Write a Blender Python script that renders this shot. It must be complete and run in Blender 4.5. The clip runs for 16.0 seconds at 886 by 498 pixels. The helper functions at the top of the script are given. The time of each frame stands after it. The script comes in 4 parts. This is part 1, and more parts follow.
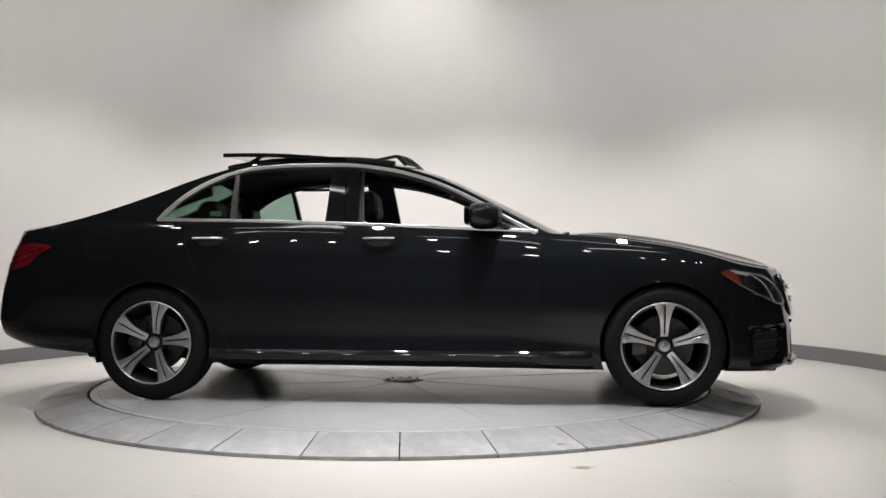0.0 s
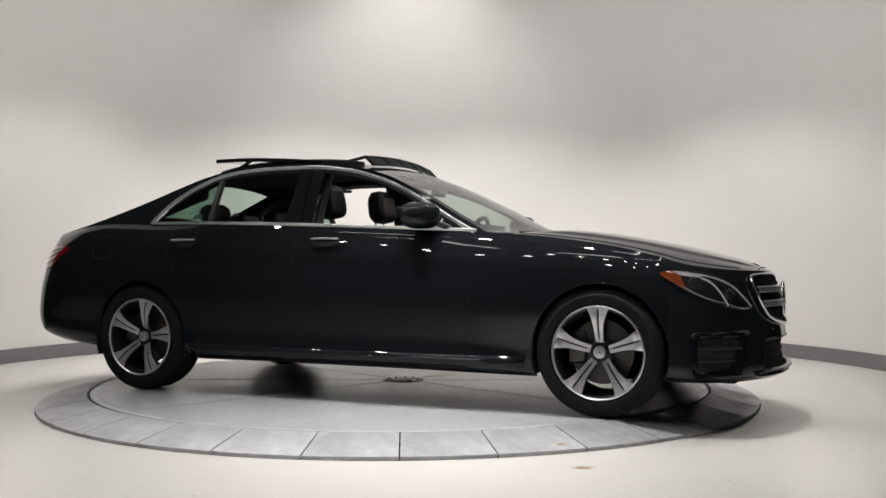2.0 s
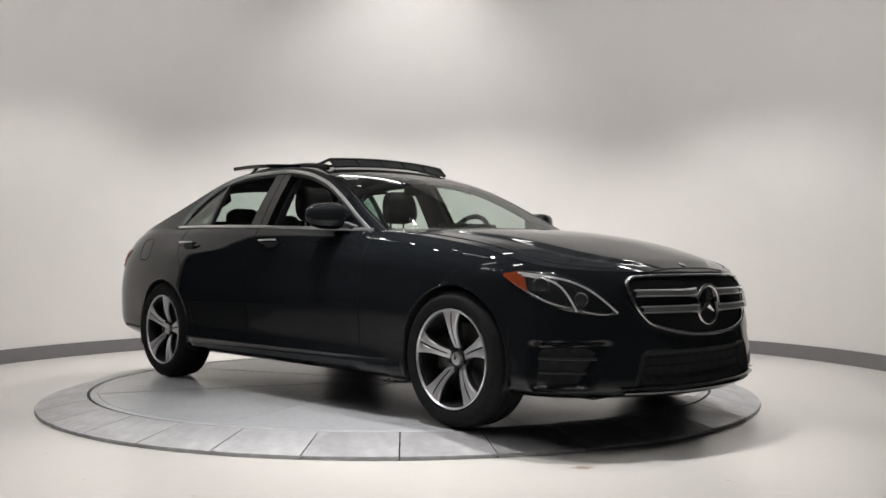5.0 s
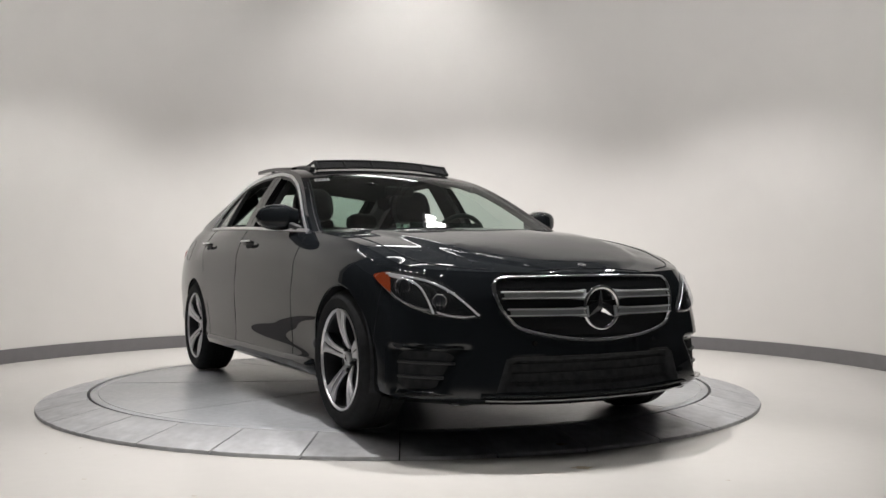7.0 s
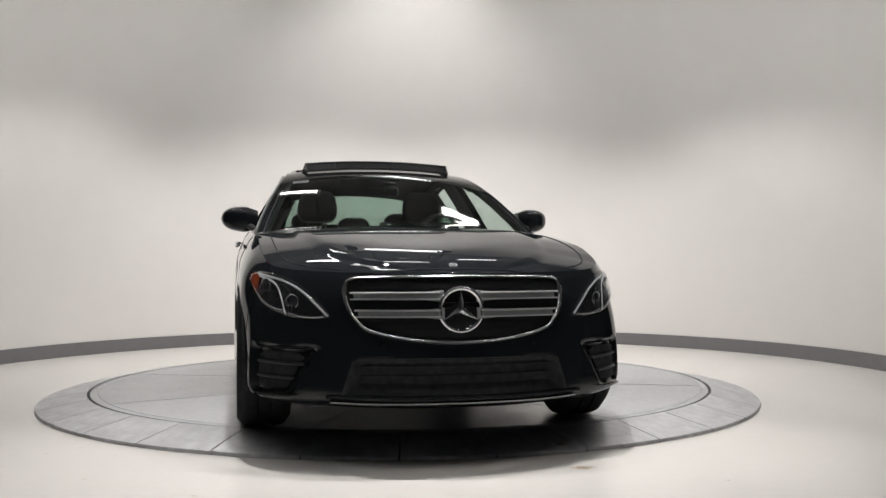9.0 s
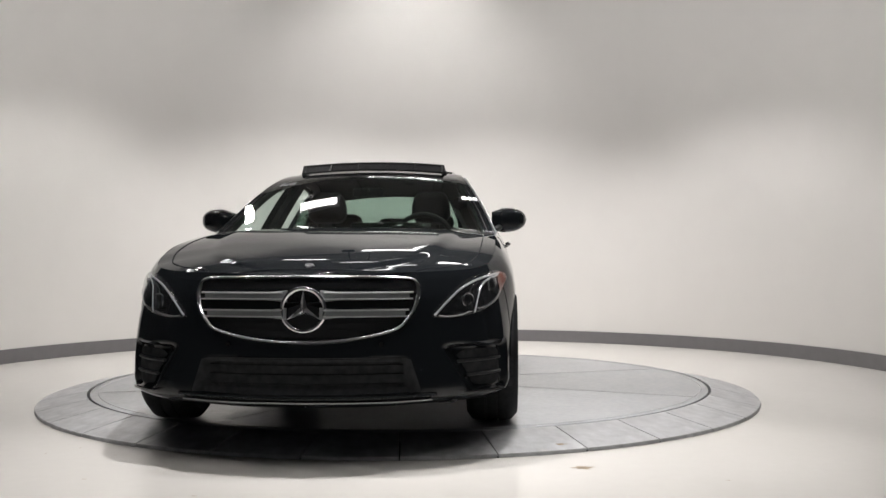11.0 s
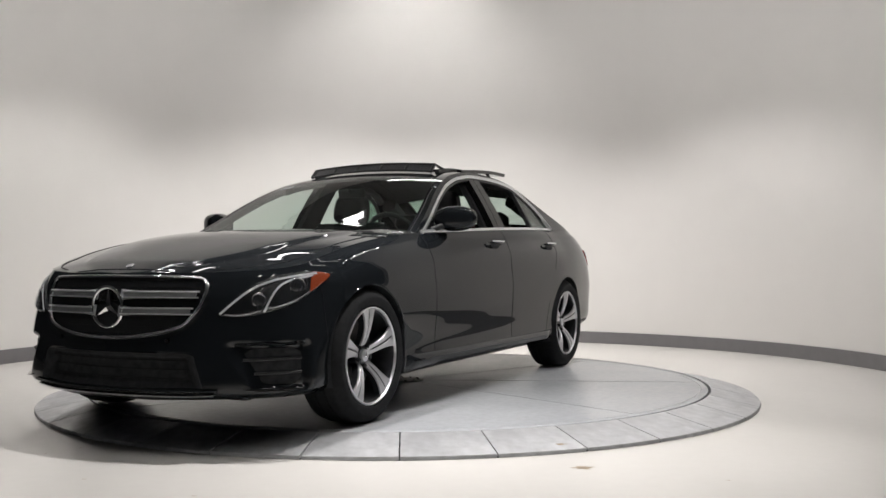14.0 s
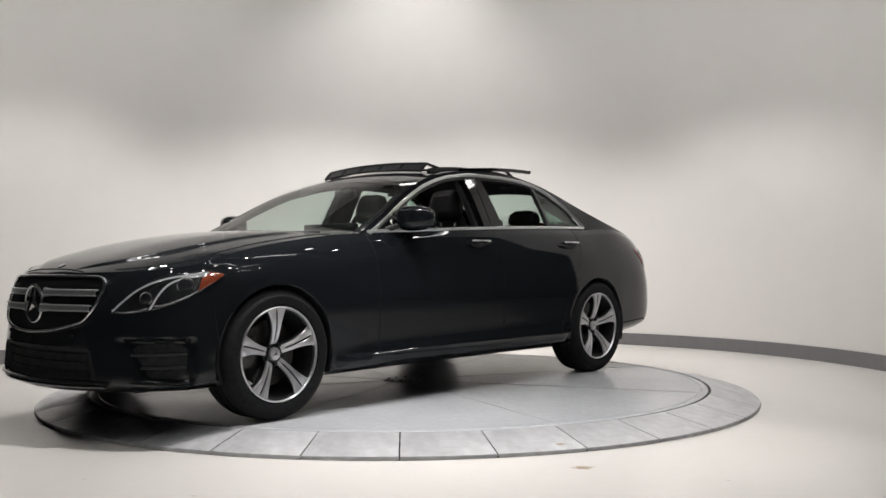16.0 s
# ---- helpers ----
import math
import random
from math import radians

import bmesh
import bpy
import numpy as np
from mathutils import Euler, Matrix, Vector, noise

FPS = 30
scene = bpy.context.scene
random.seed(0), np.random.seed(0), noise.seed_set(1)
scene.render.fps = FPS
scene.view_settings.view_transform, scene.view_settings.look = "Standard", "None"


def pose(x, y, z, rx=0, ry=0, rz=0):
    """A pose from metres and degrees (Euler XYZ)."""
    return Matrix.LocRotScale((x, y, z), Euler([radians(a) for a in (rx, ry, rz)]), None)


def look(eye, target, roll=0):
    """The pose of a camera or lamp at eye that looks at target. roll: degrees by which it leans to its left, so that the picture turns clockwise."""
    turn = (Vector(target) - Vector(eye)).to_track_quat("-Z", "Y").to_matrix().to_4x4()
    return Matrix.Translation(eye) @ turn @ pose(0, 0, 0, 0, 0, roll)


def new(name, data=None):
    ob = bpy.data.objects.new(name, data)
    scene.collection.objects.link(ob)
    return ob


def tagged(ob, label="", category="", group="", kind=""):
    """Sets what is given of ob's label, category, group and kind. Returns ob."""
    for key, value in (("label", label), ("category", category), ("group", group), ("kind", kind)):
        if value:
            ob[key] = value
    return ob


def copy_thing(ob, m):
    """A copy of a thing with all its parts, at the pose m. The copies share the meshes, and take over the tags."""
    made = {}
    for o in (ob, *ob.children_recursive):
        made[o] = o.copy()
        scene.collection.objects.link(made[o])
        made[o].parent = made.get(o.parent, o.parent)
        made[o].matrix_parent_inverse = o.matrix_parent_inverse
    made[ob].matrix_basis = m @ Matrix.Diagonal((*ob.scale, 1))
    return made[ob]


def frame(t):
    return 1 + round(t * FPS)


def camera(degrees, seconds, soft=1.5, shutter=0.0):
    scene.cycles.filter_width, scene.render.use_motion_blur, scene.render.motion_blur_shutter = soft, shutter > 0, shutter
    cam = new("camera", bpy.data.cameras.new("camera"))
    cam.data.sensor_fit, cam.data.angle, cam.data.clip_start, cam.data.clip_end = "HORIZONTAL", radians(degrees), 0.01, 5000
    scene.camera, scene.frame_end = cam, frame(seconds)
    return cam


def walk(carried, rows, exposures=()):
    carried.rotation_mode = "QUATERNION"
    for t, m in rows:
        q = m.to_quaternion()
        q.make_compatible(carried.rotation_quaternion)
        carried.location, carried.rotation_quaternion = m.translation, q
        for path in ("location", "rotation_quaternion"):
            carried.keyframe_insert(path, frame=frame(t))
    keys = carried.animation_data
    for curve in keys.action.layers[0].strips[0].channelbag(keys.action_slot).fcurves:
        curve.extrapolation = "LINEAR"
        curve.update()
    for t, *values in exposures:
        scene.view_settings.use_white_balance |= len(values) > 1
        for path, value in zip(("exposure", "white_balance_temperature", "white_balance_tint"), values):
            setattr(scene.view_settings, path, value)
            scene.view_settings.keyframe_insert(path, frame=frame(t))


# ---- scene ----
cam = camera(50.34, 16.0)
CAM = look((0, -6.459, 0.7852), (0.273, 0.0, 0.8925), -0.105)
walk(cam, [(0, CAM), (16.0, CAM)])

FLOOR = -0.074          # floor level; the disc's top is z = 0
WALL_R, WALL_C = 3.81, (0.07, 0.53)
CEIL = 4.6

# turn of the disc, degrees at seconds
TURN = [(0.0, -8.7), (0.5, -13.02), (1.0, -17.28), (1.5, -21.45), (2.0, -25.55), (2.5, -29.58), (3.0, -33.48),
        (3.5, -37.3), (4.0, -41.2), (6.5, -60.94), (7.0, -64.65), (7.5, -68.4), (8.0, -72.2), (8.5, -76.04), (9.0, -79.8),
        (11.5, -99.27), (12.0, -103.0), (12.5, -106.85), (13.0, -110.85), (13.5, -114.9), (14.0, -118.94),
        (14.5, -122.8), (15.0, -126.6), (15.5, -130.48), (16.0, -134.4)]
CAR_X, CAR_Y = 0.1524, -0.1935   # the car's middle on the disc

# ---- world and lamps ----
world = bpy.data.worlds.new("dim_hall")
scene.world = world
world.use_nodes = True
world.node_tree.nodes["Background"].inputs[0].default_value = (1.0, 0.96, 0.92, 1)
world.node_tree.nodes["Background"].inputs[1].default_value = 0.06
scene.view_settings.exposure = 0.25


def spot(name, eye, target, watts, angle, blend=0.6, size=0.06, colour=(1, 0.966, 0.944)):
    d = bpy.data.lights.new(name, "SPOT")
    d.energy, d.spot_size, d.spot_blend, d.shadow_soft_size, d.color = watts, radians(angle), blend, size, colour
    ob = new(name, d)
    ob.matrix_world = look(eye, target)
    return ob


# lamps of the booth: one high wall lamp, spotlights on the hanging rig, added wall fill
RIG_Z = 3.45
LAMP_Z = RIG_Z - 0.02
spot("wall_lamp_and_fill", (0.10, 3.0, CEIL - 0.12), (0.08, 4.33, 2.85), 130, 118, 1.0, 0.10)
# bearings of four unseen fill lamps, added to brighten the upper wall evenly
WALL_FILL = [22, 56, 126, 160]
for a in WALL_FILL:
    c, s = math.cos(radians(a)), math.sin(radians(a))
    spot("wall_lamp_and_fill", (WALL_C[0] + 2.5 * c, WALL_C[1] + 2.5 * s, CEIL - 0.12), (WALL_C[0] + 3.81 * c, WALL_C[1] + 3.81 * s, 1.7), 64, 140, 1.0, 0.10)
DOWN = [(-1.85, 1.55), (1.85, 1.55), (-0.6, 2.6), (0.55, 2.6)]
SIDE = [(-1.75, -0.9), (1.75, -0.9)]
for x, y in SIDE:
    spot("down_lamp", (x, y, LAMP_Z), (x, y, 0), 108 if x > 0 else 34, 88, 0.8, 0.05)
for x, y in DOWN:
    spot("down_lamp", (x, y, LAMP_Z), (x * 1.1, y * 1.1, 0), 130 if x > -1 else 105, 112, 0.6, 0.05)
FRONT = [(-0.6, -1.7), (0.6, -1.7)]
for x, y in FRONT:
    spot("front_lamp", (x, y, LAMP_Z), (x, -2.1, 0), 300, 62, 0.9, 0.05)

# ---- materials ----
def mat(name, colour, rough=0.5, metal=0.0, noise_scale=0, amount=0.0, bump=0.0, bump_scale=60, coat=0.0, spec=0.5, rough_var=0.0, big=0.0, big_scale=1.0):
    m = bpy.data.materials.new(name)
    m.use_nodes = True
    nt = m.node_tree
    b = nt.nodes["Principled BSDF"]
    b.inputs["Base Color"].default_value = (*colour, 1)
    b.inputs["Roughness"].default_value = rough
    b.inputs["Metallic"].default_value = metal
    b.inputs["Coat Weight"].default_value = coat
    b.inputs["Coat Roughness"].default_value = 0.02
    b.inputs["Specular IOR Level"].default_value = spec
    if amount or bump or rough_var or big:
        tc = nt.nodes.new("ShaderNodeTexCoord")

        def noisy(scale, detail):
            n = nt.nodes.new("ShaderNodeTexNoise")
            n.inputs["Scale"].default_value, n.inputs["Detail"].default_value = scale, detail
            nt.links.new(tc.outputs["Object"], n.inputs["Vector"])
            return n.outputs["Fac"]
        src = None
        for scale, k in ((noise_scale or 20, amount), (big_scale, big)):
            if not k:
                continue
            r = nt.nodes.new("ShaderNodeMapRange")
            r.inputs["From Min"].default_value, r.inputs["From Max"].default_value = 0.3, 0.7
            r.inputs["To Min"].default_value, r.inputs["To Max"].default_value = 1 - k, 1 + k
            nt.links.new(noisy(scale, 6), r.inputs["Value"])
            mix = nt.nodes.new("ShaderNodeVectorMath")
            mix.operation = "SCALE"
            if src is None:
                mix.inputs[0].default_value = colour
            else:
                nt.links.new(src, mix.inputs[0])
            nt.links.new(r.outputs["Result"], mix.inputs["Scale"])
            src = mix.outputs[0]
        if src is not None:
            nt.links.new(src, b.inputs["Base Color"])
        if rough_var:
            r = nt.nodes.new("ShaderNodeMapRange")
            r.inputs["From Min"].default_value, r.inputs["From Max"].default_value = 0.3, 0.7
            r.inputs["To Min"].default_value, r.inputs["To Max"].default_value = rough - rough_var, rough + rough_var
            nt.links.new(noisy(big_scale * 3, 5), r.inputs["Value"])
            nt.links.new(r.outputs["Result"], b.inputs["Roughness"])
        if bump:
            bp = nt.nodes.new("ShaderNodeBump")
            bp.inputs["Strength"].default_value, bp.inputs["Distance"].default_value = bump, 0.002
            nt.links.new(noisy(bump_scale, 4), bp.inputs["Height"])
            nt.links.new(bp.outputs["Normal"], b.inputs["Normal"])
    return m


def glass(name, tint, rough=0.0, solid=0.12):
    """Thin pane: clear tinted light through it, mirror gloss on it."""
    m = bpy.data.materials.new(name)
    m.use_nodes = True
    nt = m.node_tree
    nt.nodes.remove(nt.nodes["Principled BSDF"])
    tr = nt.nodes.new("ShaderNodeBsdfTransparent")
    tr.inputs[0].default_value = (*tint, 1)
    gl = nt.nodes.new("ShaderNodeBsdfGlossy")
    gl.inputs["Roughness"].default_value = rough
    lw = nt.nodes.new("ShaderNodeLayerWeight")
    lw.inputs["Blend"].default_value = 0.5
    pw = nt.nodes.new("ShaderNodeMath")
    pw.operation = "POWER"
    pw.inputs[1].default_value = 4.0
    nt.links.new(lw.outputs["Facing"], pw.inputs[0])
    fr = nt.nodes.new("ShaderNodeMath")
    fr.operation = "MULTIPLY_ADD"
    fr.inputs[1].default_value, fr.inputs[2].default_value = 0.9, 0.055
    nt.links.new(pw.outputs[0], fr.inputs[0])
    mx = nt.nodes.new("ShaderNodeMixShader")
    nt.links.new(fr.outputs[0], mx.inputs[0])
    nt.links.new(tr.outputs[0], mx.inputs[1])
    nt.links.new(gl.outputs[0], mx.inputs[2])
    nt.links.new(mx.outputs[0], nt.nodes["Material Output"].inputs[0])
    return m


def glow(name, colour, strength):
    m = bpy.data.materials.new(name)
    m.use_nodes = True
    b = m.node_tree.nodes["Principled BSDF"]
    b.inputs["Base Color"].default_value = (0.8, 0.8, 0.8, 1)
    b.inputs["Emission Color"].default_value = (*colour, 1)
    b.inputs["Emission Strength"].default_value = strength
    return m


M_PAINT = mat("black_paint", (0.0108, 0.0127, 0.0150), 0.5, 0.0, coat=1.0, spec=0.0, noise_scale=900, amount=0.15)
M_PAINT.node_tree.nodes["Principled BSDF"].inputs["Coat IOR"].default_value = 1.4
M_BLACK = mat("black_plastic", (0.025, 0.026, 0.028), 0.45, noise_scale=300, amount=0.1, bump=0.2, bump_scale=400)
M_GLOSS = mat("gloss_black", (0.01, 0.01, 0.011), 0.05)
M_MATTE = mat("dark_underbody", (0.028, 0.0295, 0.032), 0.8, spec=0.15, noise_scale=30, amount=0.3)
M_CHROME = mat("chrome", (0.82, 0.83, 0.85), 0.12, 1.0)
M_TRIM = mat("bright_trim", (0.84, 0.85, 0.86), 0.28, 0.8)
M_SATIN = mat("satin_chrome", (0.55, 0.56, 0.58), 0.22, 1.0)
M_BLADE = mat("satin_blade", (0.36, 0.37, 0.385), 0.3, 0.35)
M_HALL = mat("dark_hall_wall", (0.11, 0.11, 0.115), 0.8, noise_scale=4, amount=0.06)
M_SEAM = mat("deck_seam", (0.24, 0.245, 0.255), 0.6)
M_ALLOY = mat("machined_alloy", (0.62, 0.62, 0.64), 0.34, 0.75, noise_scale=250, amount=0.06)
M_DARKALLOY = mat("dark_alloy", (0.035, 0.036, 0.04), 0.35, 0.6, noise_scale=120, amount=0.1)
M_RUBBER = mat("tyre_rubber", (0.014, 0.0148, 0.016), 0.78, spec=0.15, noise_scale=40, amount=0.2, bump=0.3, bump_scale=160)
M_LEATHER = mat("black_leather", (0.028, 0.028, 0.03), 0.5, noise_scale=60, amount=0.15, bump=0.4, bump_scale=300)
M_LINER = mat("grey_headlining", (0.05, 0.05, 0.052), 0.9, noise_scale=200, amount=0.15)
M_DISC = mat("brake_iron", (0.10, 0.097, 0.094), 0.4, 0.9, noise_scale=80, amount=0.15)
M_GLASS = glass("green_glass", (0.56, 0.68, 0.62))
M_CLEAR = glass("clear_cover", (0.93, 0.94, 0.95))
M_RED = mat("red_lens", (0.34, 0.006, 0.012), 0.08, coat=1.0, noise_scale=300, amount=0.2)
M_AMBER = mat("amber_lens", (0.21, 0.04, 0.014), 0.12, coat=1.0, noise_scale=300, amount=0.2)
M_LAMPBOX = mat("lamp_housing", (0.022, 0.023, 0.025), 0.22, 0.3)
M_LENSGLASS = mat("lamp_lens", (0.03, 0.032, 0.036), 0.05, 0.0, coat=1.0)
M_LED = mat("light_guide", (0.75, 0.77, 0.8), 0.2, 0.3)
M_MESH = mat("wind_net", (0.07, 0.07, 0.074), 0.8, noise_scale=500, amount=0.5)
M_STICKER = mat("paper_sticker", (0.6, 0.62, 0.63), 0.6, noise_scale=100, amount=0.05)
M_INK = mat("sticker_ink", (0.06, 0.06, 0.07), 0.6)
M_WALL = mat("off_white_wall_paint", (0.70, 0.685, 0.665), 0.6, noise_scale=3, amount=0.012, bump=0.12, bump_scale=90, big=0.015, big_scale=0.6)
M_BASE = mat("grey_skirting", (0.155, 0.15, 0.155), 0.5, noise_scale=12, amount=0.05, big=0.04)
M_FLOOR = mat("glossy_cream_floor", (0.70, 0.68, 0.65), 0.26, noise_scale=14, amount=0.010, big=0.02, big_scale=0.8)
M_PLATE = mat("brushed_steel_plate", (0.47, 0.475, 0.49), 0.42, 0.3, noise_scale=18, amount=0.13, rough_var=0.12, big=0.16, big_scale=2.2, bump=0.15, bump_scale=120)
M_DECK = mat("grey_deck_paint", (0.40, 0.41, 0.43), 0.24, 0.0, spec=0.22, noise_scale=25, amount=0.06, rough_var=0.03, big=0.04, big_scale=1.1, bump=0.03, bump_scale=120)


def random_tone(m, k):
    """Let each piece differ a little in tone."""
    nt = m.node_tree
    b = nt.nodes["Principled BSDF"]
    src = b.inputs["Base Color"].links[0].from_socket
    oi = nt.nodes.new("ShaderNodeObjectInfo")
    r = nt.nodes.new("ShaderNodeMapRange")
    r.inputs["To Min"].default_value, r.inputs["To Max"].default_value = 1 - k, 1 + k
    nt.links.new(oi.outputs["Random"], r.inputs["Value"])
    v = nt.nodes.new("ShaderNodeVectorMath")
    v.operation = "SCALE"
    nt.links.new(src, v.inputs[0])
    nt.links.new(r.outputs["Result"], v.inputs["Scale"])
    nt.links.new(v.outputs[0], b.inputs["Base Color"])


random_tone(M_PLATE, 0.07)
M_GAP = mat("dark_gap", (0.019, 0.020, 0.022), 0.9, spec=0.2)
M_CEIL = mat("dark_grey_ceiling", (0.16, 0.16, 0.16), 0.9, noise_scale=5, amount=0.05)
M_STAIN = mat("brown_stain", (0.30, 0.24, 0.17), 0.6, noise_scale=80, amount=0.3)


# ---- mesh helpers ----
def put(name, verts, faces, material, parent=None, label="", smooth=True):
    me = bpy.data.meshes.new(name)
    me.from_pydata([tuple(v) for v in verts], [], faces)
    bm = bmesh.new()
    bm.from_mesh(me)
    bmesh.ops.remove_doubles(bm, verts=bm.verts, dist=1e-5)
    bmesh.ops.recalc_face_normals(bm, faces=bm.faces)
    bm.to_mesh(me)
    bm.free()
    me.materials.append(material)
    if smooth:
        me.polygons.foreach_set("use_smooth", [True] * len(me.polygons))
        me.set_sharp_from_angle(angle=radians(38))
    ob = new(name, me)
    if parent:
        ob.parent = parent
    if label:
        ob["label"] = label
    return ob


def part(name, bm, material, parent, label="", smooth=True):
    me = bpy.data.meshes.new(name)
    bmesh.ops.recalc_face_normals(bm, faces=bm.faces)
    bm.to_mesh(me)
    bm.free()
    me.materials.append(material)
    if smooth:
        me.polygons.foreach_set("use_smooth", [True] * len(me.polygons))
        me.set_sharp_from_angle(angle=radians(38))
    ob = new(name, me)
    ob.parent = parent
    if label:
        ob["label"] = label
    return ob


def grid_faces(nu, nv, close_u=False, close_v=False):
    out = []
    for i in range(nu if close_u else nu - 1):
        for j in range(nv if close_v else nv - 1):
            i2, j2 = (i + 1) % nu, (j + 1) % nv
            out.append((i * nv + j, i2 * nv + j, i2 * nv + j2, i * nv + j2))
    return out


def spline(pts, n):
    """n points along a smooth curve through pts (any dimension)."""
    p = np.array(pts, float)
    return np.array([cat(p, u) for u in np.linspace(0, len(p) - 1, n)])


def cat(p, u):
    i = min(max(int(math.floor(u)), 0), len(p) - 2)
    f = u - i
    a, b = p[i], p[i + 1]
    m0 = (p[i + 1] - p[i - 1]) / 2 if i > 0 else b - a
    m1 = (p[i + 2] - p[i]) / 2 if i + 2 < len(p) else b - a
    return (2 * f ** 3 - 3 * f ** 2 + 1) * a + (f ** 3 - 2 * f ** 2 + f) * m0 + (3 * f ** 2 - 2 * f ** 3) * b + (f ** 3 - f ** 2) * m1


def eased(f, x0, x1, w):
    """The function f made softer between x0 and x1: averaged twice over up to w each way."""
    xs = np.linspace(x0, x1, int((x1 - x0) / 0.004) + 1)
    ys = np.array([f(x) for x in xs])
    for _ in range(2):
        cum = np.concatenate([[0], np.cumsum((ys[1:] + ys[:-1]) / 2 * np.diff(xs))])
        h = np.minimum(w, np.minimum(xs - x0, x1 - xs))
        wide = (np.interp(xs + h, xs, cum) - np.interp(xs - h, xs, cum)) / np.maximum(2 * h, 1e-9)
        ys = np.where(h > 0.003, wide, ys)
    return lambda x: float(np.interp(x, xs, ys)) if x0 <= x <= x1 else f(x)


def curve(pts):
    """A smooth, non-overshooting function of x through the pairs."""
    pts = sorted(pts)
    xs = np.array([q[0] for q in pts], float)
    ys = np.array([q[1] for q in pts], float)
    d = np.diff(ys) / np.diff(xs)
    m = np.zeros(len(xs))
    m[0], m[-1] = d[0], d[-1]
    for i in range(1, len(xs) - 1):
        m[i] = 0 if d[i - 1] * d[i] <= 0 else 2 * d[i - 1] * d[i] / (d[i - 1] + d[i])

    def f(x):
        x = min(max(x, xs[0]), xs[-1])
        i = min(int(np.searchsorted(xs, x, "right")) - 1, len(xs) - 2)
        h = xs[i + 1] - xs[i]
        t = (x - xs[i]) / h
        return float((2 * t ** 3 - 3 * t ** 2 + 1) * ys[i] + (t ** 3 - 2 * t ** 2 + t) * h * m[i]
                     + (3 * t ** 2 - 2 * t ** 3) * ys[i + 1] + (t ** 3 - t ** 2) * h * m[i + 1])
    return f


def tube(name, pts, rad, material, parent, label="", closed=False, sides=8, flat=1.0, up=(0, 0, 1), taper=False):
    """A bar swept along pts; flat squeezes it across `up`."""
    pts = [Vector(p) for p in pts]
    n = len(pts)
    verts = []
    for i, p in enumerate(pts):
        a = pts[(i - 1) % n] if closed or i > 0 else p
        b = pts[(i + 1) % n] if closed or i < n - 1 else p
        t = (b - a).normalized()
        s = t.cross(Vector(up))
        if s.length < 1e-4:
            s = t.cross(Vector((1, 0, 0)))
        s.normalize()
        w = s.cross(t).normalized()
        r = rad * (1 if not taper else min(1, 0.25 + 3 * min(i, n - 1 - i) / n))
        for k in range(sides):
            a2 = 2 * math.pi * (k + 0.5) / sides
            verts.append(p + s * (math.cos(a2) * r * flat) + w * (math.sin(a2) * r))
    faces = grid_faces(n, sides, closed, True)
    if not closed:
        faces += [tuple(range(sides)), tuple((n - 1) * sides + k for k in range(sides))]
    return put(name, verts, faces, material, parent, label)


def lathe(name, prof, material, parent, n=48, label="", axis="y"):
    """Turn a profile of (radius, along) pairs round an axis."""
    verts = []
    for i in range(n):
        a = 2 * math.pi * i / n
        for r, h in prof:
            p = (r * math.cos(a), h, r * math.sin(a)) if axis == "y" else (r * math.cos(a), r * math.sin(a), h)
            verts.append(p)
    return put(name, verts, grid_faces(n, len(prof), True), material, parent, label)


def block(name, size, at, material, parent, bevel=0.01, label="", turn=(0, 0, 0), segments=3, shape=None):
    """A box with rounded edges; shape may bend its vertices."""
    bm = bmesh.new()
    bmesh.ops.create_cube(bm, size=1)
    bmesh.ops.scale(bm, vec=size, verts=bm.verts)
    if shape:
        bmesh.ops.subdivide_edges(bm, edges=bm.edges, cuts=3, use_grid_fill=True)
    if bevel:
        es = [e for e in bm.edges if e.calc_face_angle(0) > 0.5]
        bmesh.ops.bevel(bm, geom=es, offset=bevel, segments=segments, profile=0.5, affect="EDGES")
    if shape:
        for v in bm.verts:
            v.co = Vector(shape(v.co))
    bmesh.ops.transform(bm, matrix=pose(*at, *turn), verts=bm.verts)
    return part(name, bm, material, parent, label)

# ---- the booth ----
def arc_wall(name, r0, r1, z0, z1, material, a0, a1, n=120, label=""):
    verts = []
    for i in range(n):
        a = radians(a0 + (a1 - a0) * i / (n - 1))
        for r, z in ((r0, z0), (r0, z1), (r1, z1), (r1, z0)):
            verts.append((WALL_C[0] + r * math.cos(a), WALL_C[1] + r * math.sin(a), z))
    faces = grid_faces(n, 4, False, True) + [(0, 1, 2, 3), tuple((n - 1) * 4 + k for k in range(4))]
    return tagged(put(name, verts, faces, material), label, "wall", kind="structure")


wall = arc_wall("wall_curved", WALL_R, WALL_R + 0.15, FLOOR, CEIL, M_WALL, 3, 174, label="curved off-white painted wall round the turntable")
tagged(arc_wall("baseboard", WALL_R - 0.014, WALL_R - 0.001, FLOOR + 0.001, FLOOR + 0.125, M_BASE, 3, 174,
                label="grey vinyl skirting along the curved wall"), category="skirting")


def slab(name, x0, x1, y0, y1, z0, z1, material, label, category):
    v = [(x, y, z) for x in (x0, x1) for y in (y0, y1) for z in (z0, z1)]
    f = [(0, 1, 3, 2), (4, 6, 7, 5), (0, 4, 5, 1), (2, 3, 7, 6), (0, 2, 6, 4), (1, 5, 7, 3)]
    return tagged(put(name, v, f, material, smooth=False), label, category, kind="structure")


